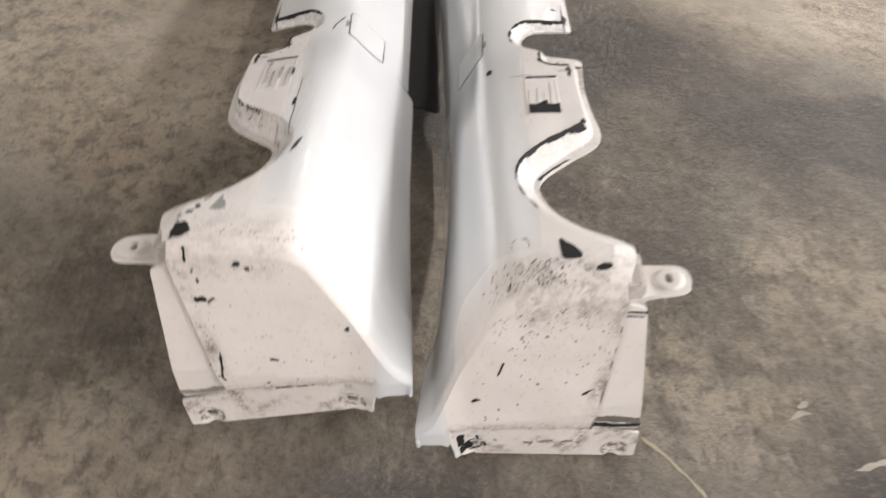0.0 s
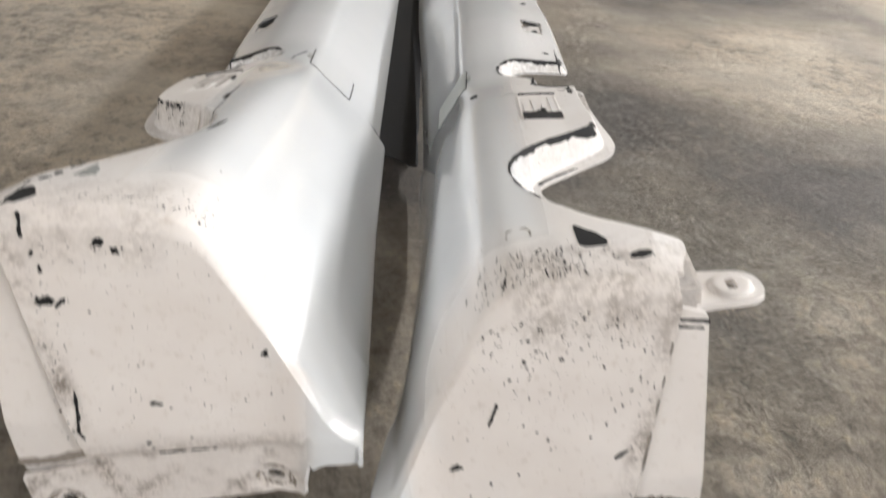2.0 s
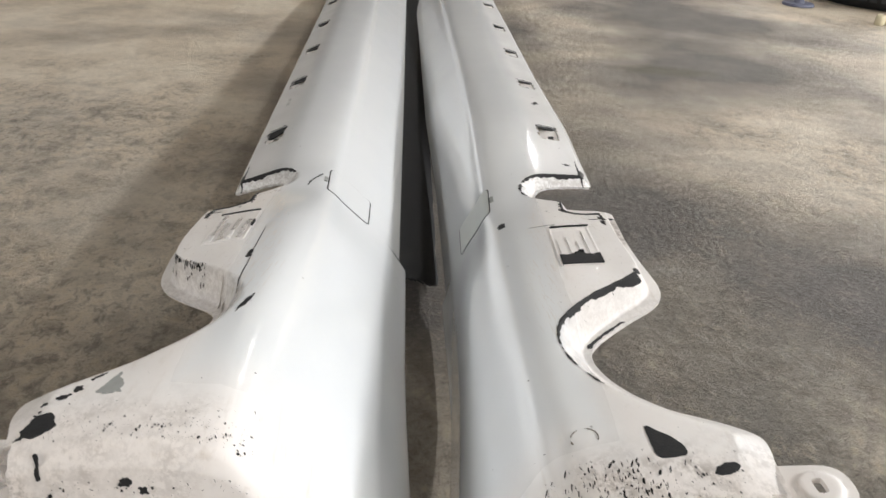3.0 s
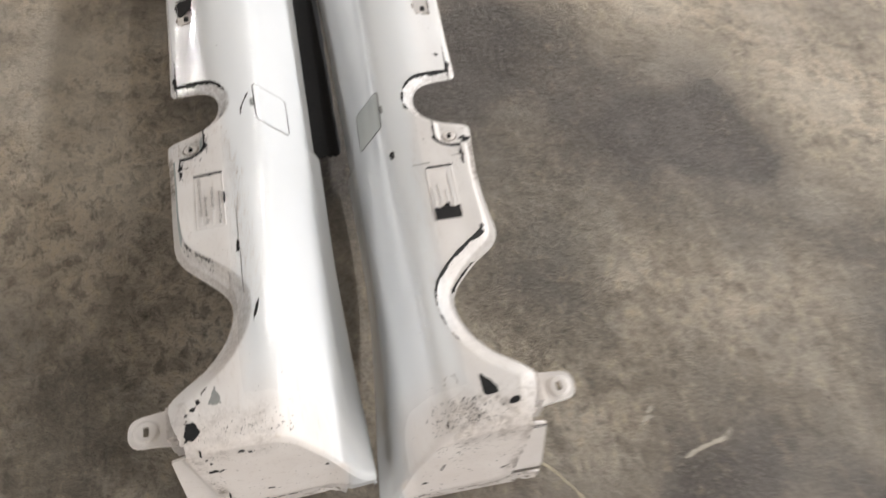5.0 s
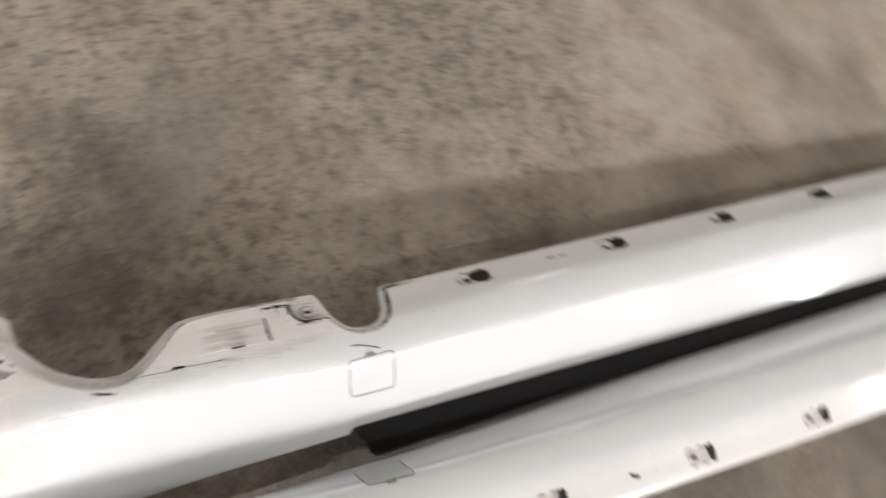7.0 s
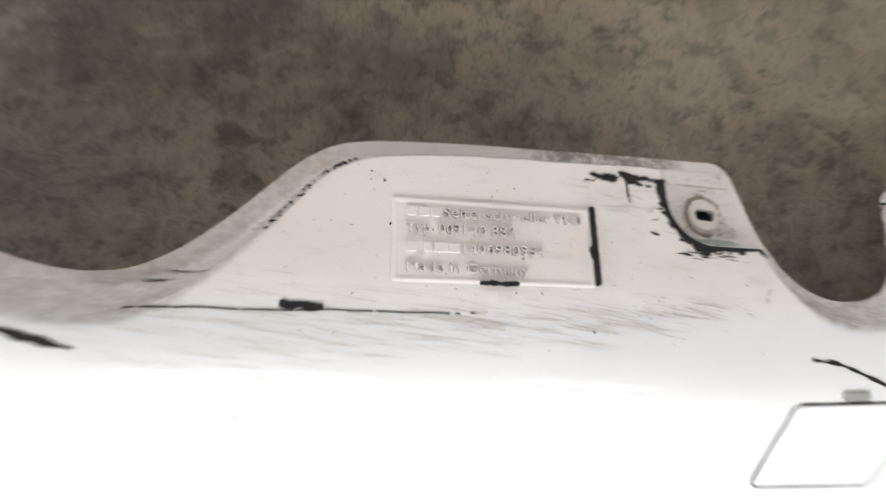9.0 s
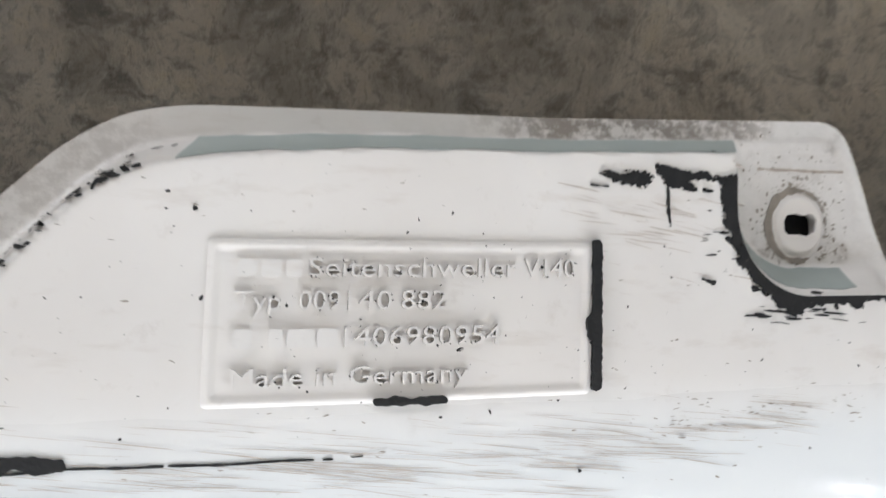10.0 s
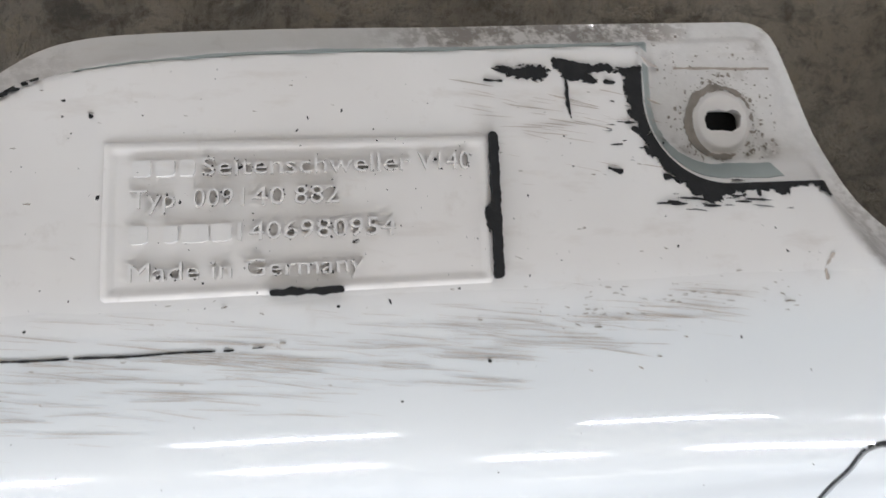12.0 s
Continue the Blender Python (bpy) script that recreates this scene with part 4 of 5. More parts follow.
def small_marks(side, thing):
    """Fine chips, rubbed dirt and hairline scuffs along the tab and the crest."""
    rnd = random.Random(31 if side == "left" else 47)
    ticks = []
    while len(ticks) < 70:
        x, y = rnd.uniform(-0.172, -0.118), rnd.uniform(0.285, 0.350)
        k = (-edge_d(np.array([[x, y]]))[0] - LEDGE(y)) / WALL_W(y)
        if 0.35 < k < 1.15 and rnd.random() < 0.25 + 0.75 * (k > 0.8):
            ticks.append((x, y, rnd.uniform(0.0006, 0.0017), rnd.uniform(0.2, 0.5), rnd.gauss(1.9, 0.25)))
    if side == "left":
        chips(side, thing, "stone_chipping", ticks, lift, BARE, "black ticks along the tab's end", 0.0006)
    hair = []
    for _ in range(520 if side == "left" else 160):
        y = rnd.uniform(0.235, 0.465) if rnd.random() < 0.8 else rnd.uniform(0.45, 0.53)
        x = rnd.gauss(-0.078, 0.010 - 0.03 * max(0.0, y - 0.30)) - 0.08 * max(0.0, y - 0.42)
        hair.append((x, y, rnd.uniform(0.002, 0.014), rnd.uniform(0.004, 0.011), 1.57 - 0.13 + rnd.gauss(0, 0.04)))
    for _ in range(60):
        hair.append((rnd.gauss(-0.143, 0.006), rnd.uniform(0.455, 0.515), rnd.uniform(0.002, 0.008), rnd.uniform(0.010, 0.025), 1.57 - 0.16 + rnd.gauss(0, 0.05)))
    chips(side, thing, "rubbed_dirt", hair, lift, STREAK, "fine brown rubbed streaks", 0.00025)
    dots = scatter(190, (-0.158, -0.03, 0.27, 0.56), 0.00042, lambda a, b: 0.25 + 0.75 * float(a < -0.09), 61 if side == "left" else 62)
    dots = [q for q in dots if edge_d(np.array([q[:2]]))[0] < -0.014 and pad_d(np.array([q[:2]]))[0] > 0.006]
    chips(side, thing, "stone_chipping", dots, lift, BARE, "scattered pin-sized chips", 0.0018)
    if side == "left":
        # pieces broken off beside the screw pad, and the step across it drawn as a brown line
        slivers = [(rnd.gauss(-0.1175, 0.0028), rnd.uniform(0.512, 0.552), rnd.uniform(0.0012, 0.0045), rnd.uniform(0.05, 0.14), 1.57 + rnd.gauss(-0.04, 0.06)) for _ in range(26)]
        slivers += [(rnd.gauss(-0.1400, 0.006), rnd.uniform(0.494, 0.506), rnd.uniform(0.0006, 0.0022), rnd.uniform(0.08, 0.25), 1.57 + rnd.gauss(0.0, 0.1)) for _ in range(14)]
        chips(side, thing, "stone_chipping", slivers, lift, BARE, "thin black slivers beside the screw pad", 0.0004)
        for k, (a, b, r) in enumerate((((-0.1535, 0.4600), (-0.1532, 0.4650), 0.0003), ((-0.1530, 0.4960), (-0.1528, 0.4985), 0.0005), ((-0.1390, 0.5035), (-0.1375, 0.508), 0.0006), ((-0.1245, 0.513), (-0.1240, 0.5165), 0.0008), ((-0.1210, 0.522), (-0.1195, 0.534), 0.0008), ((-0.1275, 0.4955), (-0.1265, 0.499), 0.0005))):
            lo, hi = np.minimum(a, b) - 0.004, np.maximum(a, b) + 0.004
            mark(side, thing, "paint_chip_or_gap", lo, hi, 0.0004, lambda p: seg_d(p, a, b) - r - 0.7 * r * rough(p, 0.003, k + 1.0), lift, BARE, 0.0004)
        mark(side, thing, "crease", (-0.1625, 0.522), (-0.1565, 0.556), 0.0005, lambda p: np.abs(p[:, 0] + 0.1597 + 0.0002 * rough(p, 0.01, 1)) - 0.00035 - 0.0002 * rough(p, 0.004, 2), lift, STREAK, 0.0003)
        # crumbs of dirt on the screw pad, most of them about the boss and along the foot of the wall
        crumbs = []
        while len(crumbs) < 330:
            x, y = rnd.uniform(-0.174, -0.120), rnd.uniform(0.508, 0.556)
            q = np.array([[x, y]])
            r = math.hypot(x - RING[0], y - RING[1])
            if edge_d(q)[0] > -0.003 or pad_d(q)[0] > -0.001 or r < 0.0108:
                continue
            if rnd.random() < 0.10 + 0.9 * math.exp(-((r - 0.012) / 0.003) ** 2) + 0.5 * math.exp(-pad_d(q)[0] ** 2 / 0.00003) * (x > -0.135):
                crumbs.append((x, y, 0.0002 + 0.0007 * rnd.random() ** 3, rnd.uniform(0.3, 0.9), rnd.uniform(0, 3.1)))
        chips(side, thing, "dirt", crumbs, lift, RING_DIRT, "brown crumbs of dirt on the screw pad", 0.0005)
        # shade on the steep step and pad wall, painted in grey-green
        def step_shade(p):
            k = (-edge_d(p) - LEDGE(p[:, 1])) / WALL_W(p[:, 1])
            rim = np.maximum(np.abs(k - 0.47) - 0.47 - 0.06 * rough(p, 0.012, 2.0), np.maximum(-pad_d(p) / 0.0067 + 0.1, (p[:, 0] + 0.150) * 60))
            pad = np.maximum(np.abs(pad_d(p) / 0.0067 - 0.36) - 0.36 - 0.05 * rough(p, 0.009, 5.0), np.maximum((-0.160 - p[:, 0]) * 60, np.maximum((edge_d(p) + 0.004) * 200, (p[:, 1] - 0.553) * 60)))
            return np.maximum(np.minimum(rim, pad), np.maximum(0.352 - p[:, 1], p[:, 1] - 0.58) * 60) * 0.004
        mark(side, thing, "step_shade", (-0.182, 0.345), (-0.115, 0.585), 0.0008, step_shade, lift, STEP_SHADE, 0.0002, "grey-green shading painted on the steep side of the step")
        # thin smears of dirt on the crest beside the plate
        smears = [(rnd.gauss(-0.0895, 0.0035), rnd.uniform(0.468, 0.555), rnd.uniform(0.0003, 0.0014), rnd.uniform(0.08, 0.22), 1.57 - 0.10 + rnd.gauss(0, 0.12)) for _ in range(70)]
        smears += [(rnd.uniform(-0.155, -0.070), rnd.uniform(0.30, 0.55), rnd.uniform(0.0002, 0.0010), rnd.uniform(0.10, 0.3), 1.57 - 0.10 + rnd.gauss(0, 0.2)) for _ in range(110)]
        smears = [q for q in smears if edge_d(np.array([q[:2]]))[0] < -0.014 and pad_d(np.array([q[:2]]))[0] > 0.009]
        chips(side, thing, "rubbed_dirt", smears, lift, RING_DIRT, "short brown smears of rubbed dirt", 0.0003)
        mark(side, thing, "yellow_smear", (-0.104, 0.556), (-0.088, 0.572), 0.0005, lambda p: path_d(p, [(-0.101, 0.566), (-0.096, 0.562), (-0.0925, 0.5625)]) - 0.0003 - 0.0004 * rough(p, 0.003, 2), lift, STREAK, 0.0003)
        mark(side, thing, "dull_patch", (-0.146, 1.005), (-0.134, 1.06), 0.0008, lambda p: np.minimum(rbox_sdf(p, (-0.140, 1.018), (0.0025, 0.008), 0.001), rbox_sdf(p, (-0.1395, 1.044), (0.0018, 0.007), 0.001)) - 0.0012 * rough(p, 0.005, 3), lift, GREY, 0.0003)
    else:
        # scuffs over the top corner
        scuff = [(rnd.gauss(-0.088, 0.026), rnd.uniform(0.060, 0.092), rnd.uniform(0.0006, 0.0032), rnd.uniform(0.10, 0.3), 1.57 + rnd.gauss(0.2, 0.2)) for _ in range(120)]
        scuff = [q for q in scuff if q[0] > -0.15]
        chips(side, thing, "scuffing", scuff, lift, BARE, "thin black scuffs over the top corner", 0.0006)
        mark(side, thing, "scratch", (-0.090, 0.10), (-0.060, 0.14), 0.0006, lambda p: np.maximum(np.abs(np.hypot(p[:, 0] + 0.0735, p[:, 1] - 0.116) - 0.0085) - 0.0002 - 0.0003 * rough(p, 0.004, 1), 0.1125 - p[:, 1]), lift, DIRT, 0.0004)
        mark(side, thing, "paint_chip_or_gap", (-0.15, 0.99), (-0.125, 1.04), 0.0007, lambda p: rbox_sdf(p, (-0.137, 1.015), (0.003, 0.009), 0.001, 20) - 0.0016 * rough(p, 0.005, 3), lift, BARE, 0.0004)


def end_marks(side, thing):
    """Chips and dirt on the end face, and the pockets and screw seats along its foot."""
    f = face_lift
    if side == "left":
        blots = [((-0.103, 0.229), 0.0050, 1.3), ((-0.095, 0.226), 0.0042, 0.9), ((-0.1435, 0.222), 0.0042, 0.45), ((-0.1395, 0.212), 0.0035, 0.5), ((-0.1365, 0.190), 0.0052, 2.4), ((-0.0845, 0.0905), 0.0026, 0.9), ((-0.0065, 0.1605), 0.0030, 1.5)]
        slits = [[(-0.128, 0.128), (-0.1275, 0.112), (-0.1285, 0.098), (-0.1255, 0.092)], [(-0.1475, 0.246), (-0.1480, 0.232)], [(-0.0785, 0.0815), (-0.060, 0.084), (-0.042, 0.0865)], [(-0.080, 0.122), (-0.073, 0.1215)]]
        n, seed, size = 380, 11, 0.0006
        dens = lambda a, b: 0.10 + 0.9 * smooth01((b - 0.20) / 0.05) * smooth01((0.0 - a) / 0.05) + 0.35 * smooth01((-0.115 - a) / 0.02)
    else:
        blots = [((-0.016, 0.134), 0.0042, 1.4), ((-0.028, 0.062), 0.0022, 1.2), ((-0.066, 0.205), 0.0030, 0.7), ((0.0005, 0.0605), 0.004, 0.6), ((-0.146, 0.068), 0.0025, 0.4)]
        slits = [[(-0.012, 0.060), (-0.010, 0.075)], [(-0.040, 0.162), (-0.046, 0.176)], [(-0.13, 0.134), (-0.120, 0.128)]]
        n, seed, size = 420, 23, 0.00075
        dens = lambda a, b: 0.07 + 0.9 * smooth01((b - 0.17) / 0.07) + 0.25 * smooth01((b - 0.13) / 0.03) * smooth01((-0.02 - a) / 0.03)
    for k, ((x, z), r, wide) in enumerate(blots):
        mark(side, thing, "paint_chip_or_gap", (x - r * 2.4 * max(1, wide), z - r * 2.4), (x + r * 2.4 * max(1, wide), z + r * 2.4), 0.0005,
             lambda p: np.hypot((p[:, 0] - x) / max(wide, 0.3), p[:, 1] - z) - r * 0.55 - 0.5 * r * rough(p, r * 0.8, k + 1.0), f, BARE)
    for k, pts in enumerate(slits):
        lo, hi = np.min(pts, 0) - 0.004, np.max(pts, 0) + 0.004
        mark(side, thing, "scratch", lo, hi, 0.0006, lambda p: path_d(p, pts) - 0.0008 - 0.0008 * rough(p, 0.005, k + 3.0), f, BARE, 0.0005)
    inside = lambda a, b: dens(a, b) * float(b < 0.232 - 1.9 * max(0.0, a + 0.045) and a > -0.150 + 0.1 * max(0.0, 0.2 - b))
    chips(side, thing, "stone_chipping", scatter(n, (-0.148, 0.02, 0.085, 0.24), size, inside, seed), f, BARE, "small black stone chips in the end face")
    top = scatter(n // 2, (-0.158, -0.04, 0.055, 0.13), size, lambda a, b: float(smooth01((0.105 - b) / 0.04)) * 0.9 + 0.05, seed + 1, (0.25, 0.8), 1.57)
    if side == "left":
        top += scatter(110, (-0.150, -0.040, 0.056, 0.080), 0.0008, lambda a, b: float(smooth01((0.080 - b) / 0.015)), 77, (0.25, 0.7), 1.57)
    chips(side, thing, "stone_chipping", top, lift, BARE, "small black stone chips over the top corner")
    spread = scatter(60, (-0.155, 0.03, 0.12, 1.2), 0.0007, lambda a, b: 0.1 + 0.9 * float(smooth01((-0.07 - a) / 0.03)) * (1.0 if -0.17 < a and edge_d(np.array([[a, b]]))[0] < -0.012 else 0.0), seed + 2)
    spread = [q for q in spread if edge_d(np.array([q[:2]]))[0] < -0.01 and holes_d(np.array([q[:2]]))[0] > 0.004]
    chips(side, thing, "stone_chipping", spread, lift, BARE, "scattered tiny chips along the panel")
    # lower screw seats: rings paint smudges and soft shading, black discs the dark holes
    for k, (x, z) in enumerate(((-0.151, 0.022), (-0.004, 0.054))):
        mark(side, thing, "screw_seat", (x - 0.022, z - 0.014), (x + 0.022, z + 0.014), 0.0008,
             lambda p: np.maximum(np.abs(np.hypot((p[:, 0] - x) * 0.8, p[:, 1] - z) - 0.0095) - 0.0013 - 0.0018 * rough(p, 0.006, k + 1.0), face_d(p) + 0.001), f, RING_DIRT if side == "left" else (BARE if k else RING_DIRT), 0.0004)
        mark(side, thing, "screw_hole_sheet", (x - 0.01, z - 0.008), (x + 0.01, z + 0.008), 0.0007, lambda p: np.hypot(p[:, 0] - x, p[:, 1] - z) - 0.0042 - 0.0012 * rough(p, 0.004, k + 4.0), raised(f, -0.0045), BARE, 0.0003)
    # recess at the foot of the edge strip, its darkness painted as flat patches
    g = strip_lift
    mark(side, thing, "pocket", (-0.182, 0.046), (-0.120, 0.080), 0.001, lambda p: poly_sdf(p, [(-0.177, 0.0545), (-0.126, 0.0685), (-0.126, 0.0765), (-0.177, 0.0635)]) - 0.0014 * rough(p, 0.007, 2) - 0.0007 * rough(p, 0.002, 5), g, RING_DIRT if side == "left" else BARE, 0.0005, "dark patch painted for the recess at the foot of the edge strip")
    if side == "right":
        mark(side, thing, "dull_patch", (-0.182, 0.060), (-0.122, 0.092), 0.001, lambda p: poly_sdf(p, [(-0.176, 0.0655), (-0.128, 0.0785), (-0.129, 0.0880), (-0.177, 0.0760)]) - 0.0016 * rough(p, 0.008, 3) - 0.0008 * rough(p, 0.002, 3), g, DIRT, 0.0004)
        mark(side, thing, "paint_chip_or_gap", (-0.012, 0.040), (0.018, 0.085), 0.0009, lambda p: np.minimum(rbox_sdf(p, (0.0085, 0.072), (0.0045, 0.010), 0.002, 8), rbox_sdf(p, (0.004, 0.053), (0.007, 0.006), 0.002)) - 0.0012 * rough(p, 0.005, 2), f, BARE, 0.0006)
        for x, z, w in ((-0.062, 0.052, 0.006), (-0.080, 0.051, 0.010), (-0.102, 0.047, 0.006), (-0.114, 0.043, 0.003)):
            mark(side, thing, "dirt_spot", (x - w * 1.5, z - 0.006), (x + w * 1.5, z + 0.006), 0.001, lambda p: np.hypot((p[:, 0] - x) / w, (p[:, 1] - z) / 0.0022) - 0.8 - 0.12 * rough(p, 0.006, 2.0 + w * 130), lambda q: f(q), RING_DIRT, 0.0004)
        # groove beside the strip and shadow gap above it, painted as dark lines
        mark(side, thing, "dark_groove", (-0.168, 0.07), (-0.12, 0.226), 0.0008, lambda p: np.abs(seg_d(p, (-0.1580, 0.205), (-0.1265, 0.075))) - 0.0004 - 0.0009 * rough(p, 0.018, 1), raised(f, -0.0005), DIRT, 0.0008)
        mark(side, thing, "paint_chip_or_gap", (-0.185, 0.205), (-0.148, 0.228), 0.0008, lambda p: np.minimum(rbox_sdf(p, (-0.167, 0.2150), (0.0155, 0.0011), 0.0005, 11), rbox_sdf(p, (-0.166, 0.2105), (0.013, 0.0006), 0.0003, 11)) - 0.0005 * rough(p, 0.006, 1), g, BARE, 0.0005)


def lug_block(side, thing):
    """The stepped block that joins the lug to the end."""
    v, f = box((-0.186, 0.072, 0.150), (-0.160, 0.118, 0.219))
    bm = bmesh.new()
    vs = [bm.verts.new(q) for q in v]
    for q in f:
        bm.faces.new([vs[i] for i in q])
    bmesh.ops.bevel(bm, geom=list(bm.edges), offset=0.004, segments=2, affect="EDGES")
    me = bpy.data.meshes.new("lug_block")
    for q in bm.verts:
        q.co = laid(side, np.array([q.co[:]]))[0]
    if side == "right":
        bmesh.ops.reverse_faces(bm, faces=bm.faces)
    bm.to_mesh(me)
    bm.free()
    me.materials.append(PAINT)
    me.attributes.new("wear", "FLOAT", "POINT").data.foreach_set("value", np.full(len(me.vertices), 0.95))
    me.attributes.new("grime", "FLOAT", "POINT").data.foreach_set("value", np.full(len(me.vertices), 0.25))
    part("lug_block", me, thing)


def black_lip(side, thing):
    """The black sealing lip under the lower edge, from the step onwards."""
    edge = lambda p: X_H(p[:, 1]) - 0.008
    drop = lambda p: Z_H(p[:, 1]) - 0.006 - 0.62 * (p[:, 0] + 0.012) + 0.002 * np.sin(p[:, 1] * 9)
    low = lambda p: np.column_stack([edge(p) + p[:, 0], p[:, 1], np.maximum(drop(p), 0.003 + 0.0005 * np.sin(p[:, 1] * 7))])
    # made wide enough to fill the gap between the skirts with black
    grow = lambda p: p[:, 0] - 0.004 - 0.048 * smooth01((p[:, 1] - 0.572) / 0.035) + 0.002 * rough(p, 0.05, 2)
    sheet(side, "sealing_lip", np.arange(-0.012, 0.0581, 0.005), np.concatenate([np.arange(0.566, 0.64, 0.004), np.arange(0.64, LENGTH - 0.01, 0.03)]), grow, low, BARE, 0.002, thing, "black rubber sealing lip under the lower edge")


def skirt(side, label):
    thing = tagged(new("side_skirt"), label, "car body part", "pair of side skirts")
    thing.location = (-0.06, 0.0, 0.0) if side == "left" else (0.19, 0.0, 0.0)
    bpy.context.view_layer.update()
    skirt_panel(side, thing)
    sheet(side, "edge_strip", np.arange(-0.192, -0.128, 0.003), np.arange(0.04, 0.232, 0.004), lambda p: poly_sdf(p, STRIP), strip_lift, PAINT, 0.003, thing, wear=0.95)
    sheet(side, "mounting_lug", np.arange(-0.24, -0.146, 0.002), np.arange(0.056, 0.134, 0.002),
          lambda p: np.maximum(poly_sdf(p, LUG), -rbox_sdf(p, (-0.211, 0.094), (0.0035, 0.0065), 0.002)), lug_lift, PAINT, 0.004, thing, "flat white lug with a slotted hole", wear=0.9)
    lug_block(side, thing)
    if side == "left":
        black_lip(side, thing)
    jack_cover(side, thing)
    type_plate(side, thing)
    screw_boss(side, thing)
    for k, y in enumerate(SLOTS):
        clip(side, thing, y, k + (1.0 if side == "left" else 5.5), side == "left")
    peeled_paint(side, thing)
    end_marks(side, thing)
    small_marks(side, thing)
    return thing


# ---- the place ----
def slab(name, lo, hi, mat, label, category):
    v, f = box(lo, hi)
    ob = new(name, mesh_of(name, v, f, mat))
    return tagged(ob, label, category, kind="structure")


slab("floor", (-14, -12, -0.2), (14, 16, 0), FLOOR, "worn brown-grey concrete floor with stains and scratches", "floor")
slab("wall_west", (-14.2, -12, 0), (-14, 16, CEILING), WALL, "plain plastered wall", "wall")
slab("wall_east", (14, -12, 0), (14.2, 16, CEILING), WALL, "plain plastered wall", "wall")
slab("wall_south", (-14.2, -12.2, 0), (14.2, -12, CEILING), WALL, "plain plastered wall", "wall")
slab("wall_north", (-14.2, 16, 0), (14.2, 16.2, CEILING), WALL, "plain plastered wall", "wall")
slab("ceiling", (-14.2, -12.2, CEILING), (14.2, 16.2, CEILING + 0.2), CEIL, "plain grey ceiling", "ceiling")

def ceiling_lamp(x, y, watts, across):
    """A batten along y or across, with two tubes where it is a strong one, else with one."""
    offsets = (-0.11, 0.11) if watts > 60 else (0.0,)
    for side in offsets:
        light = bpy.data.lights.new("tube_light", "AREA")
        light.shape, light.energy, light.color = "RECTANGLE", watts / len(offsets), (1.0, 0.985, 0.965)
        light.size, light.size_y = (1.25, 0.04) if across else (0.04, 1.25)
        lamp = new("tube_light", light)
        lamp.location = (x, y + side, CEILING - 0.075) if across else (x + side, y, CEILING - 0.075)
    wide = 0.06 + max(offsets)
    a, b = (0.66, wide) if across else (wide, 0.66)
    v, f = box((x - a, y - b, CEILING - 0.06), (x + a, y + b, CEILING))
    tagged(new("ceiling_lamp", mesh_of("ceiling_lamp", v, f, STEEL)), "unseen white ceiling batten with fluorescent light tubes, some rows added as fill", "ceiling lamp", "rows of ceiling lamps")


for x, watts, y0, count, step in TUBE_ROWS:
    for i in range(count):
        ceiling_lamp(x, y0 + i * step, watts, False)
for y, watts, x0, count, step in CROSS_FILL_ROWS:
    for i in range(count):
        ceiling_lamp(x0 + i * step, y, watts, True)

left = skirt("left", "scuffed white car side skirt lying on the concrete floor")
right = skirt("right", "chipped white car side skirt tipped on the floor beside its twin")


# ---- floor marks ----
def streak(name, pts, width, mat, label, category, seed):
    """A thin uneven scratch or scuff lying on the concrete."""
    rnd = random.Random(seed)
    fine = []
    for (x0, y0), (x1, y1) in zip(pts, pts[1:]):
        n = max(2, int(math.hypot(x1 - x0, y1 - y0) / 0.006))
        fine += [(x0 + (x1 - x0) * k / n + rnd.gauss(0, 0.0007), y0 + (y1 - y0) * k / n + rnd.gauss(0, 0.0007)) for k in range(n)]
    fine.append(pts[-1])
    verts, faces = [], []
    for k, (x, y) in enumerate(fine):
        a, b = fine[max(0, k - 1)], fine[min(len(fine) - 1, k + 1)]
        d = math.hypot(b[0] - a[0], b[1] - a[1]) or 1.0
        nx, ny = -(b[1] - a[1]) / d, (b[0] - a[0]) / d
        w = width * rnd.uniform(0.35, 1.1) * (0.25 if k in (0, len(fine) - 1) else 1)
        verts += [(x + nx * w, y + ny * w, 0.0006), (x - nx * w, y - ny * w, 0.0006), (x + nx * w * 1.2, y + ny * w * 1.2, -0.001), (x - nx * w * 1.2, y - ny * w * 1.2, -0.001)]
    for k in range(len(fine) - 1):
        q = 4 * k
        faces += [(q, q + 1, q + 5, q + 4), (q + 2, q, q + 4, q + 6), (q + 1, q + 3, q + 7, q + 5)]
    tagged(new(name, mesh_of(name, verts, faces, mat)), label, category)


streak("floor_scratch", [(0.309, 0.018), (0.336, -0.009), (0.352, -0.030), (0.364, -0.050), (0.376, -0.079), (0.40, -0.13)], 0.0022, PALE, "pale scratch line running over the concrete floor", "scratch", 3)
streak("scuff_mark", [(0.542, -0.021), (0.575, -0.012), (0.61, -0.006), (0.636, 0.001)], 0.0035, DUST, "pale scuff mark on the concrete floor", "scuff mark", 5)
streak("scuff_mark", [(0.625, -0.004), (0.640, 0.010)], 0.004, DUST, "pale scuff mark on the concrete floor", "scuff mark", 6)
streak("scuff_mark", [(0.490, 0.040), (0.506, 0.050), (0.518, 0.049)], 0.004, DUST, "short pale scuff mark on the concrete floor", "scuff mark", 7)
streak("scuff_mark", [(0.505, 0.055), (0.520, 0.066)], 0.005, DUST, "short pale scuff mark on the concrete floor", "scuff mark", 8)


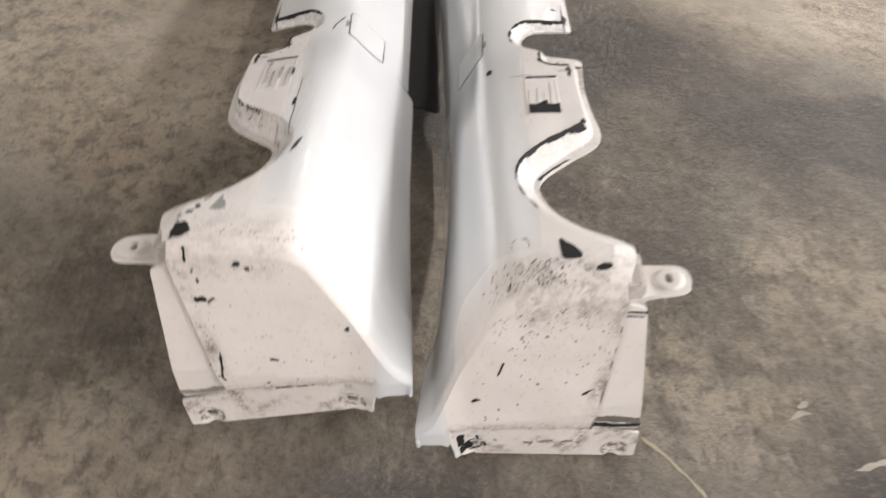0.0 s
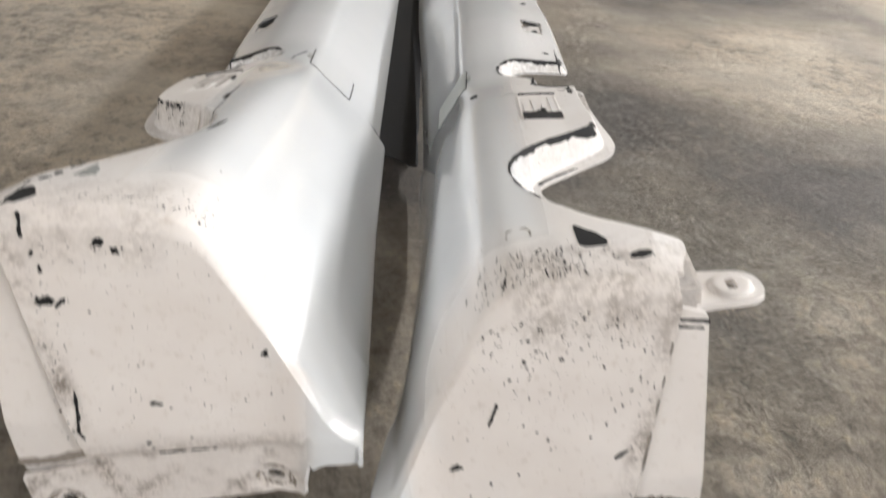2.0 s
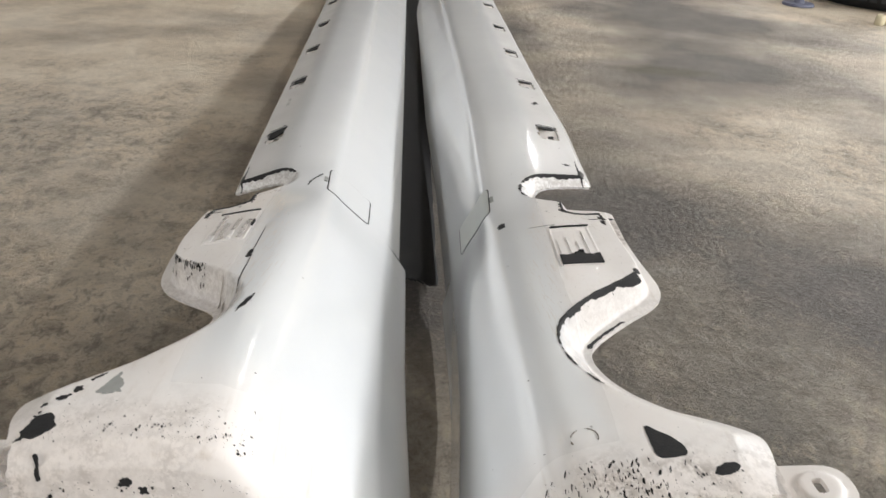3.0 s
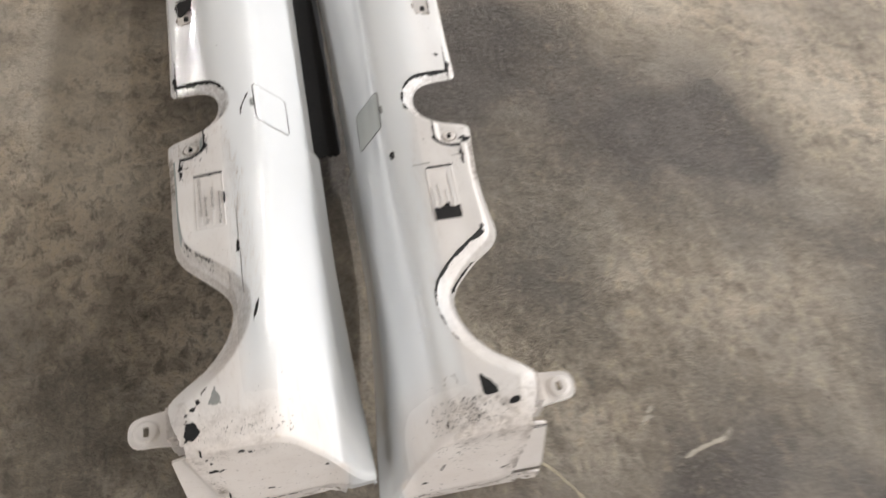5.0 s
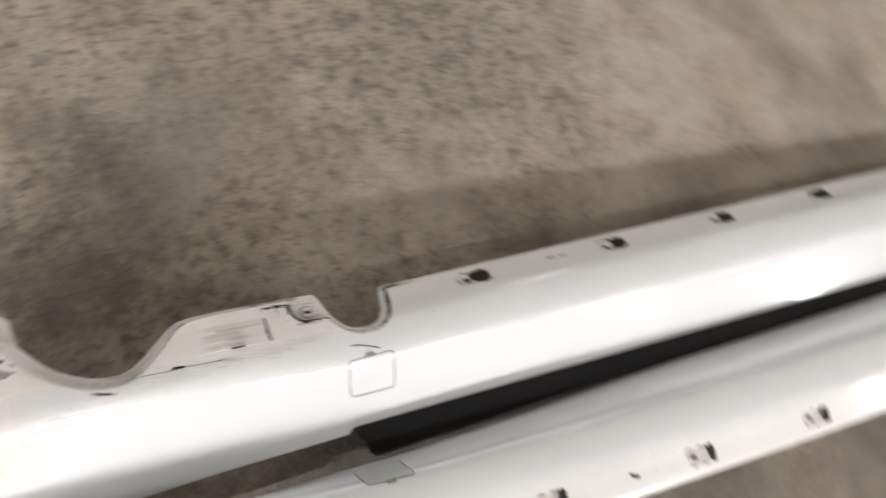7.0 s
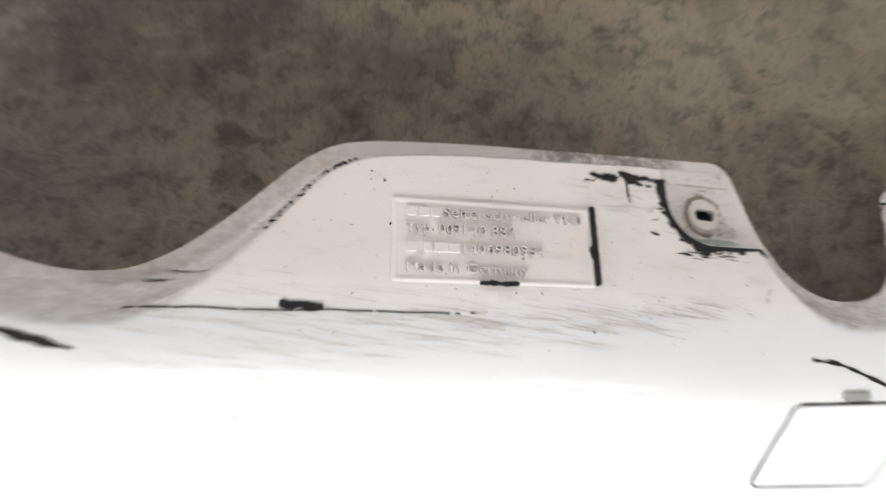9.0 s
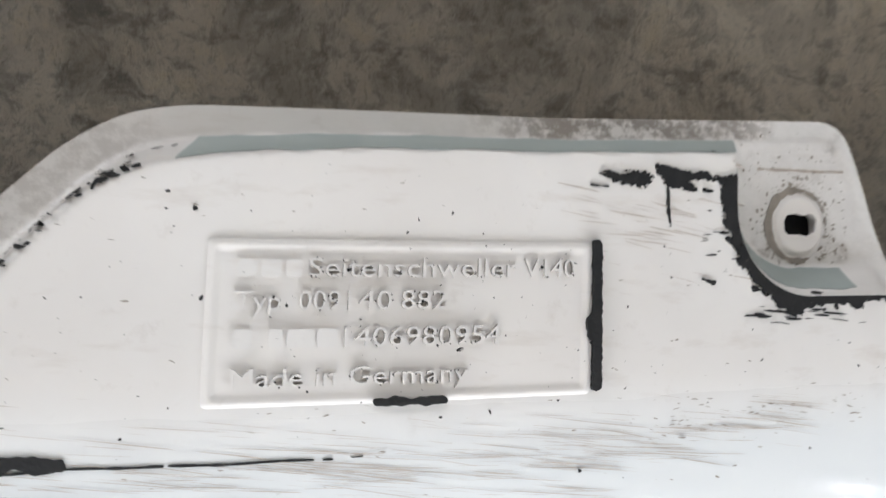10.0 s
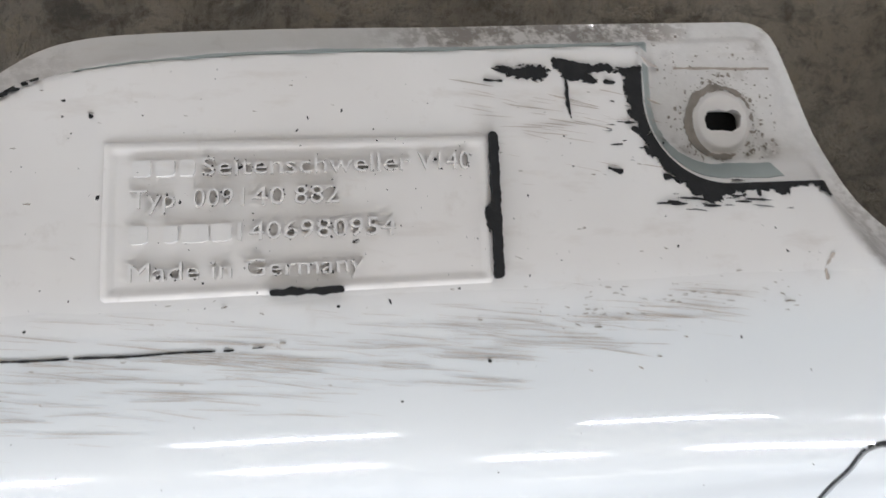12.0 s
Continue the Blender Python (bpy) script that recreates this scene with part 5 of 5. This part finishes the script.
# ---- things at the far side ----
def ring_mesh(name, profile, n, mat, centre):
    """A ring turned about the upright axis from (radius, height) pairs."""
    verts, faces, m = [], [], len(profile)
    for k in range(n):
        q = 2 * math.pi * k / n
        verts += [(centre[0] + r * math.cos(q), centre[1] + r * math.sin(q), z) for r, z in profile]
    for k in range(n):
        for i in range(m):
            faces.append((k * m + i, ((k + 1) % n) * m + i, ((k + 1) % n) * m + (i + 1) % m, k * m + (i + 1) % m))
    return mesh_of(name, verts, faces, mat)


RUBBER = plain("tyre_rubber", (0.022, 0.022, 0.023), 0.75, 150, 0.5)
CREAM = plain("cream_plastic", (0.66, 0.60, 0.42), 0.5, 40, 0.2)
BLUE = plain("blue_grey_steel", (0.16, 0.17, 0.24), 0.5, 40, 0.4)
tyre = tagged(new("tyre"), "worn black car tyre lying flat on the concrete floor", "tyre")
tyre.location = (2.14, 3.0, 0)
bpy.context.view_layer.update()
part("carcass", ring_mesh("carcass", [(0.215, 0.03), (0.235, 0.005), (0.29, 0.0), (0.325, 0.02), (0.34, 0.05), (0.34, 0.17), (0.325, 0.20), (0.29, 0.22), (0.235, 0.215), (0.215, 0.19), (0.222, 0.16), (0.30, 0.15), (0.31, 0.07), (0.222, 0.06)], 64, RUBBER, (2.14, 3.0)), tyre)
block_v, block_f = box((0, 0, 0), (0.012, 0.022, 0.15))
tread = mesh_of("tread_block", [(x + 0.336, y - 0.011, z + 0.035) for x, y, z in block_v], block_f, RUBBER)
for k in range(56):
    ob = part("tread_block", tread, tyre)
    ob.matrix_parent_inverse = Matrix.Identity(4)
    ob.matrix_basis = pose(0, 0, 0, 0, 0, k * 360 / 56)
cup = tagged(new("pipe_clip"), "small cream plastic pipe clip on the floor", "pipe clip")
cup.location = (1.83, 2.48, 0)
bpy.context.view_layer.update()
for k, dx in enumerate((-0.016, 0.018)):
    part("ring", ring_mesh("ring", [(0.010, 0.0), (0.016, 0.0), (0.018, 0.006), (0.018, 0.030), (0.014, 0.036), (0.010, 0.034)], 24, CREAM, (1.83 + dx, 2.48 + 0.004 * k)), cup)
foot = tagged(new("stand_foot"), "blue-grey steel stand foot on the floor", "stand")
foot.location = (1.66, 2.80, 0)
bpy.context.view_layer.update()
part("plate", ring_mesh("plate", [(0.004, 0.0), (0.06, 0.0), (0.062, 0.004), (0.058, 0.010), (0.004, 0.012)], 28, BLUE, (1.66, 2.80)), foot)
part("post", ring_mesh("post", [(0.004, 0.012), (0.022, 0.012), (0.020, 0.02), (0.018, 0.30), (0.016, 0.305), (0.004, 0.305)], 20, BLUE, (1.66, 2.80)), foot)
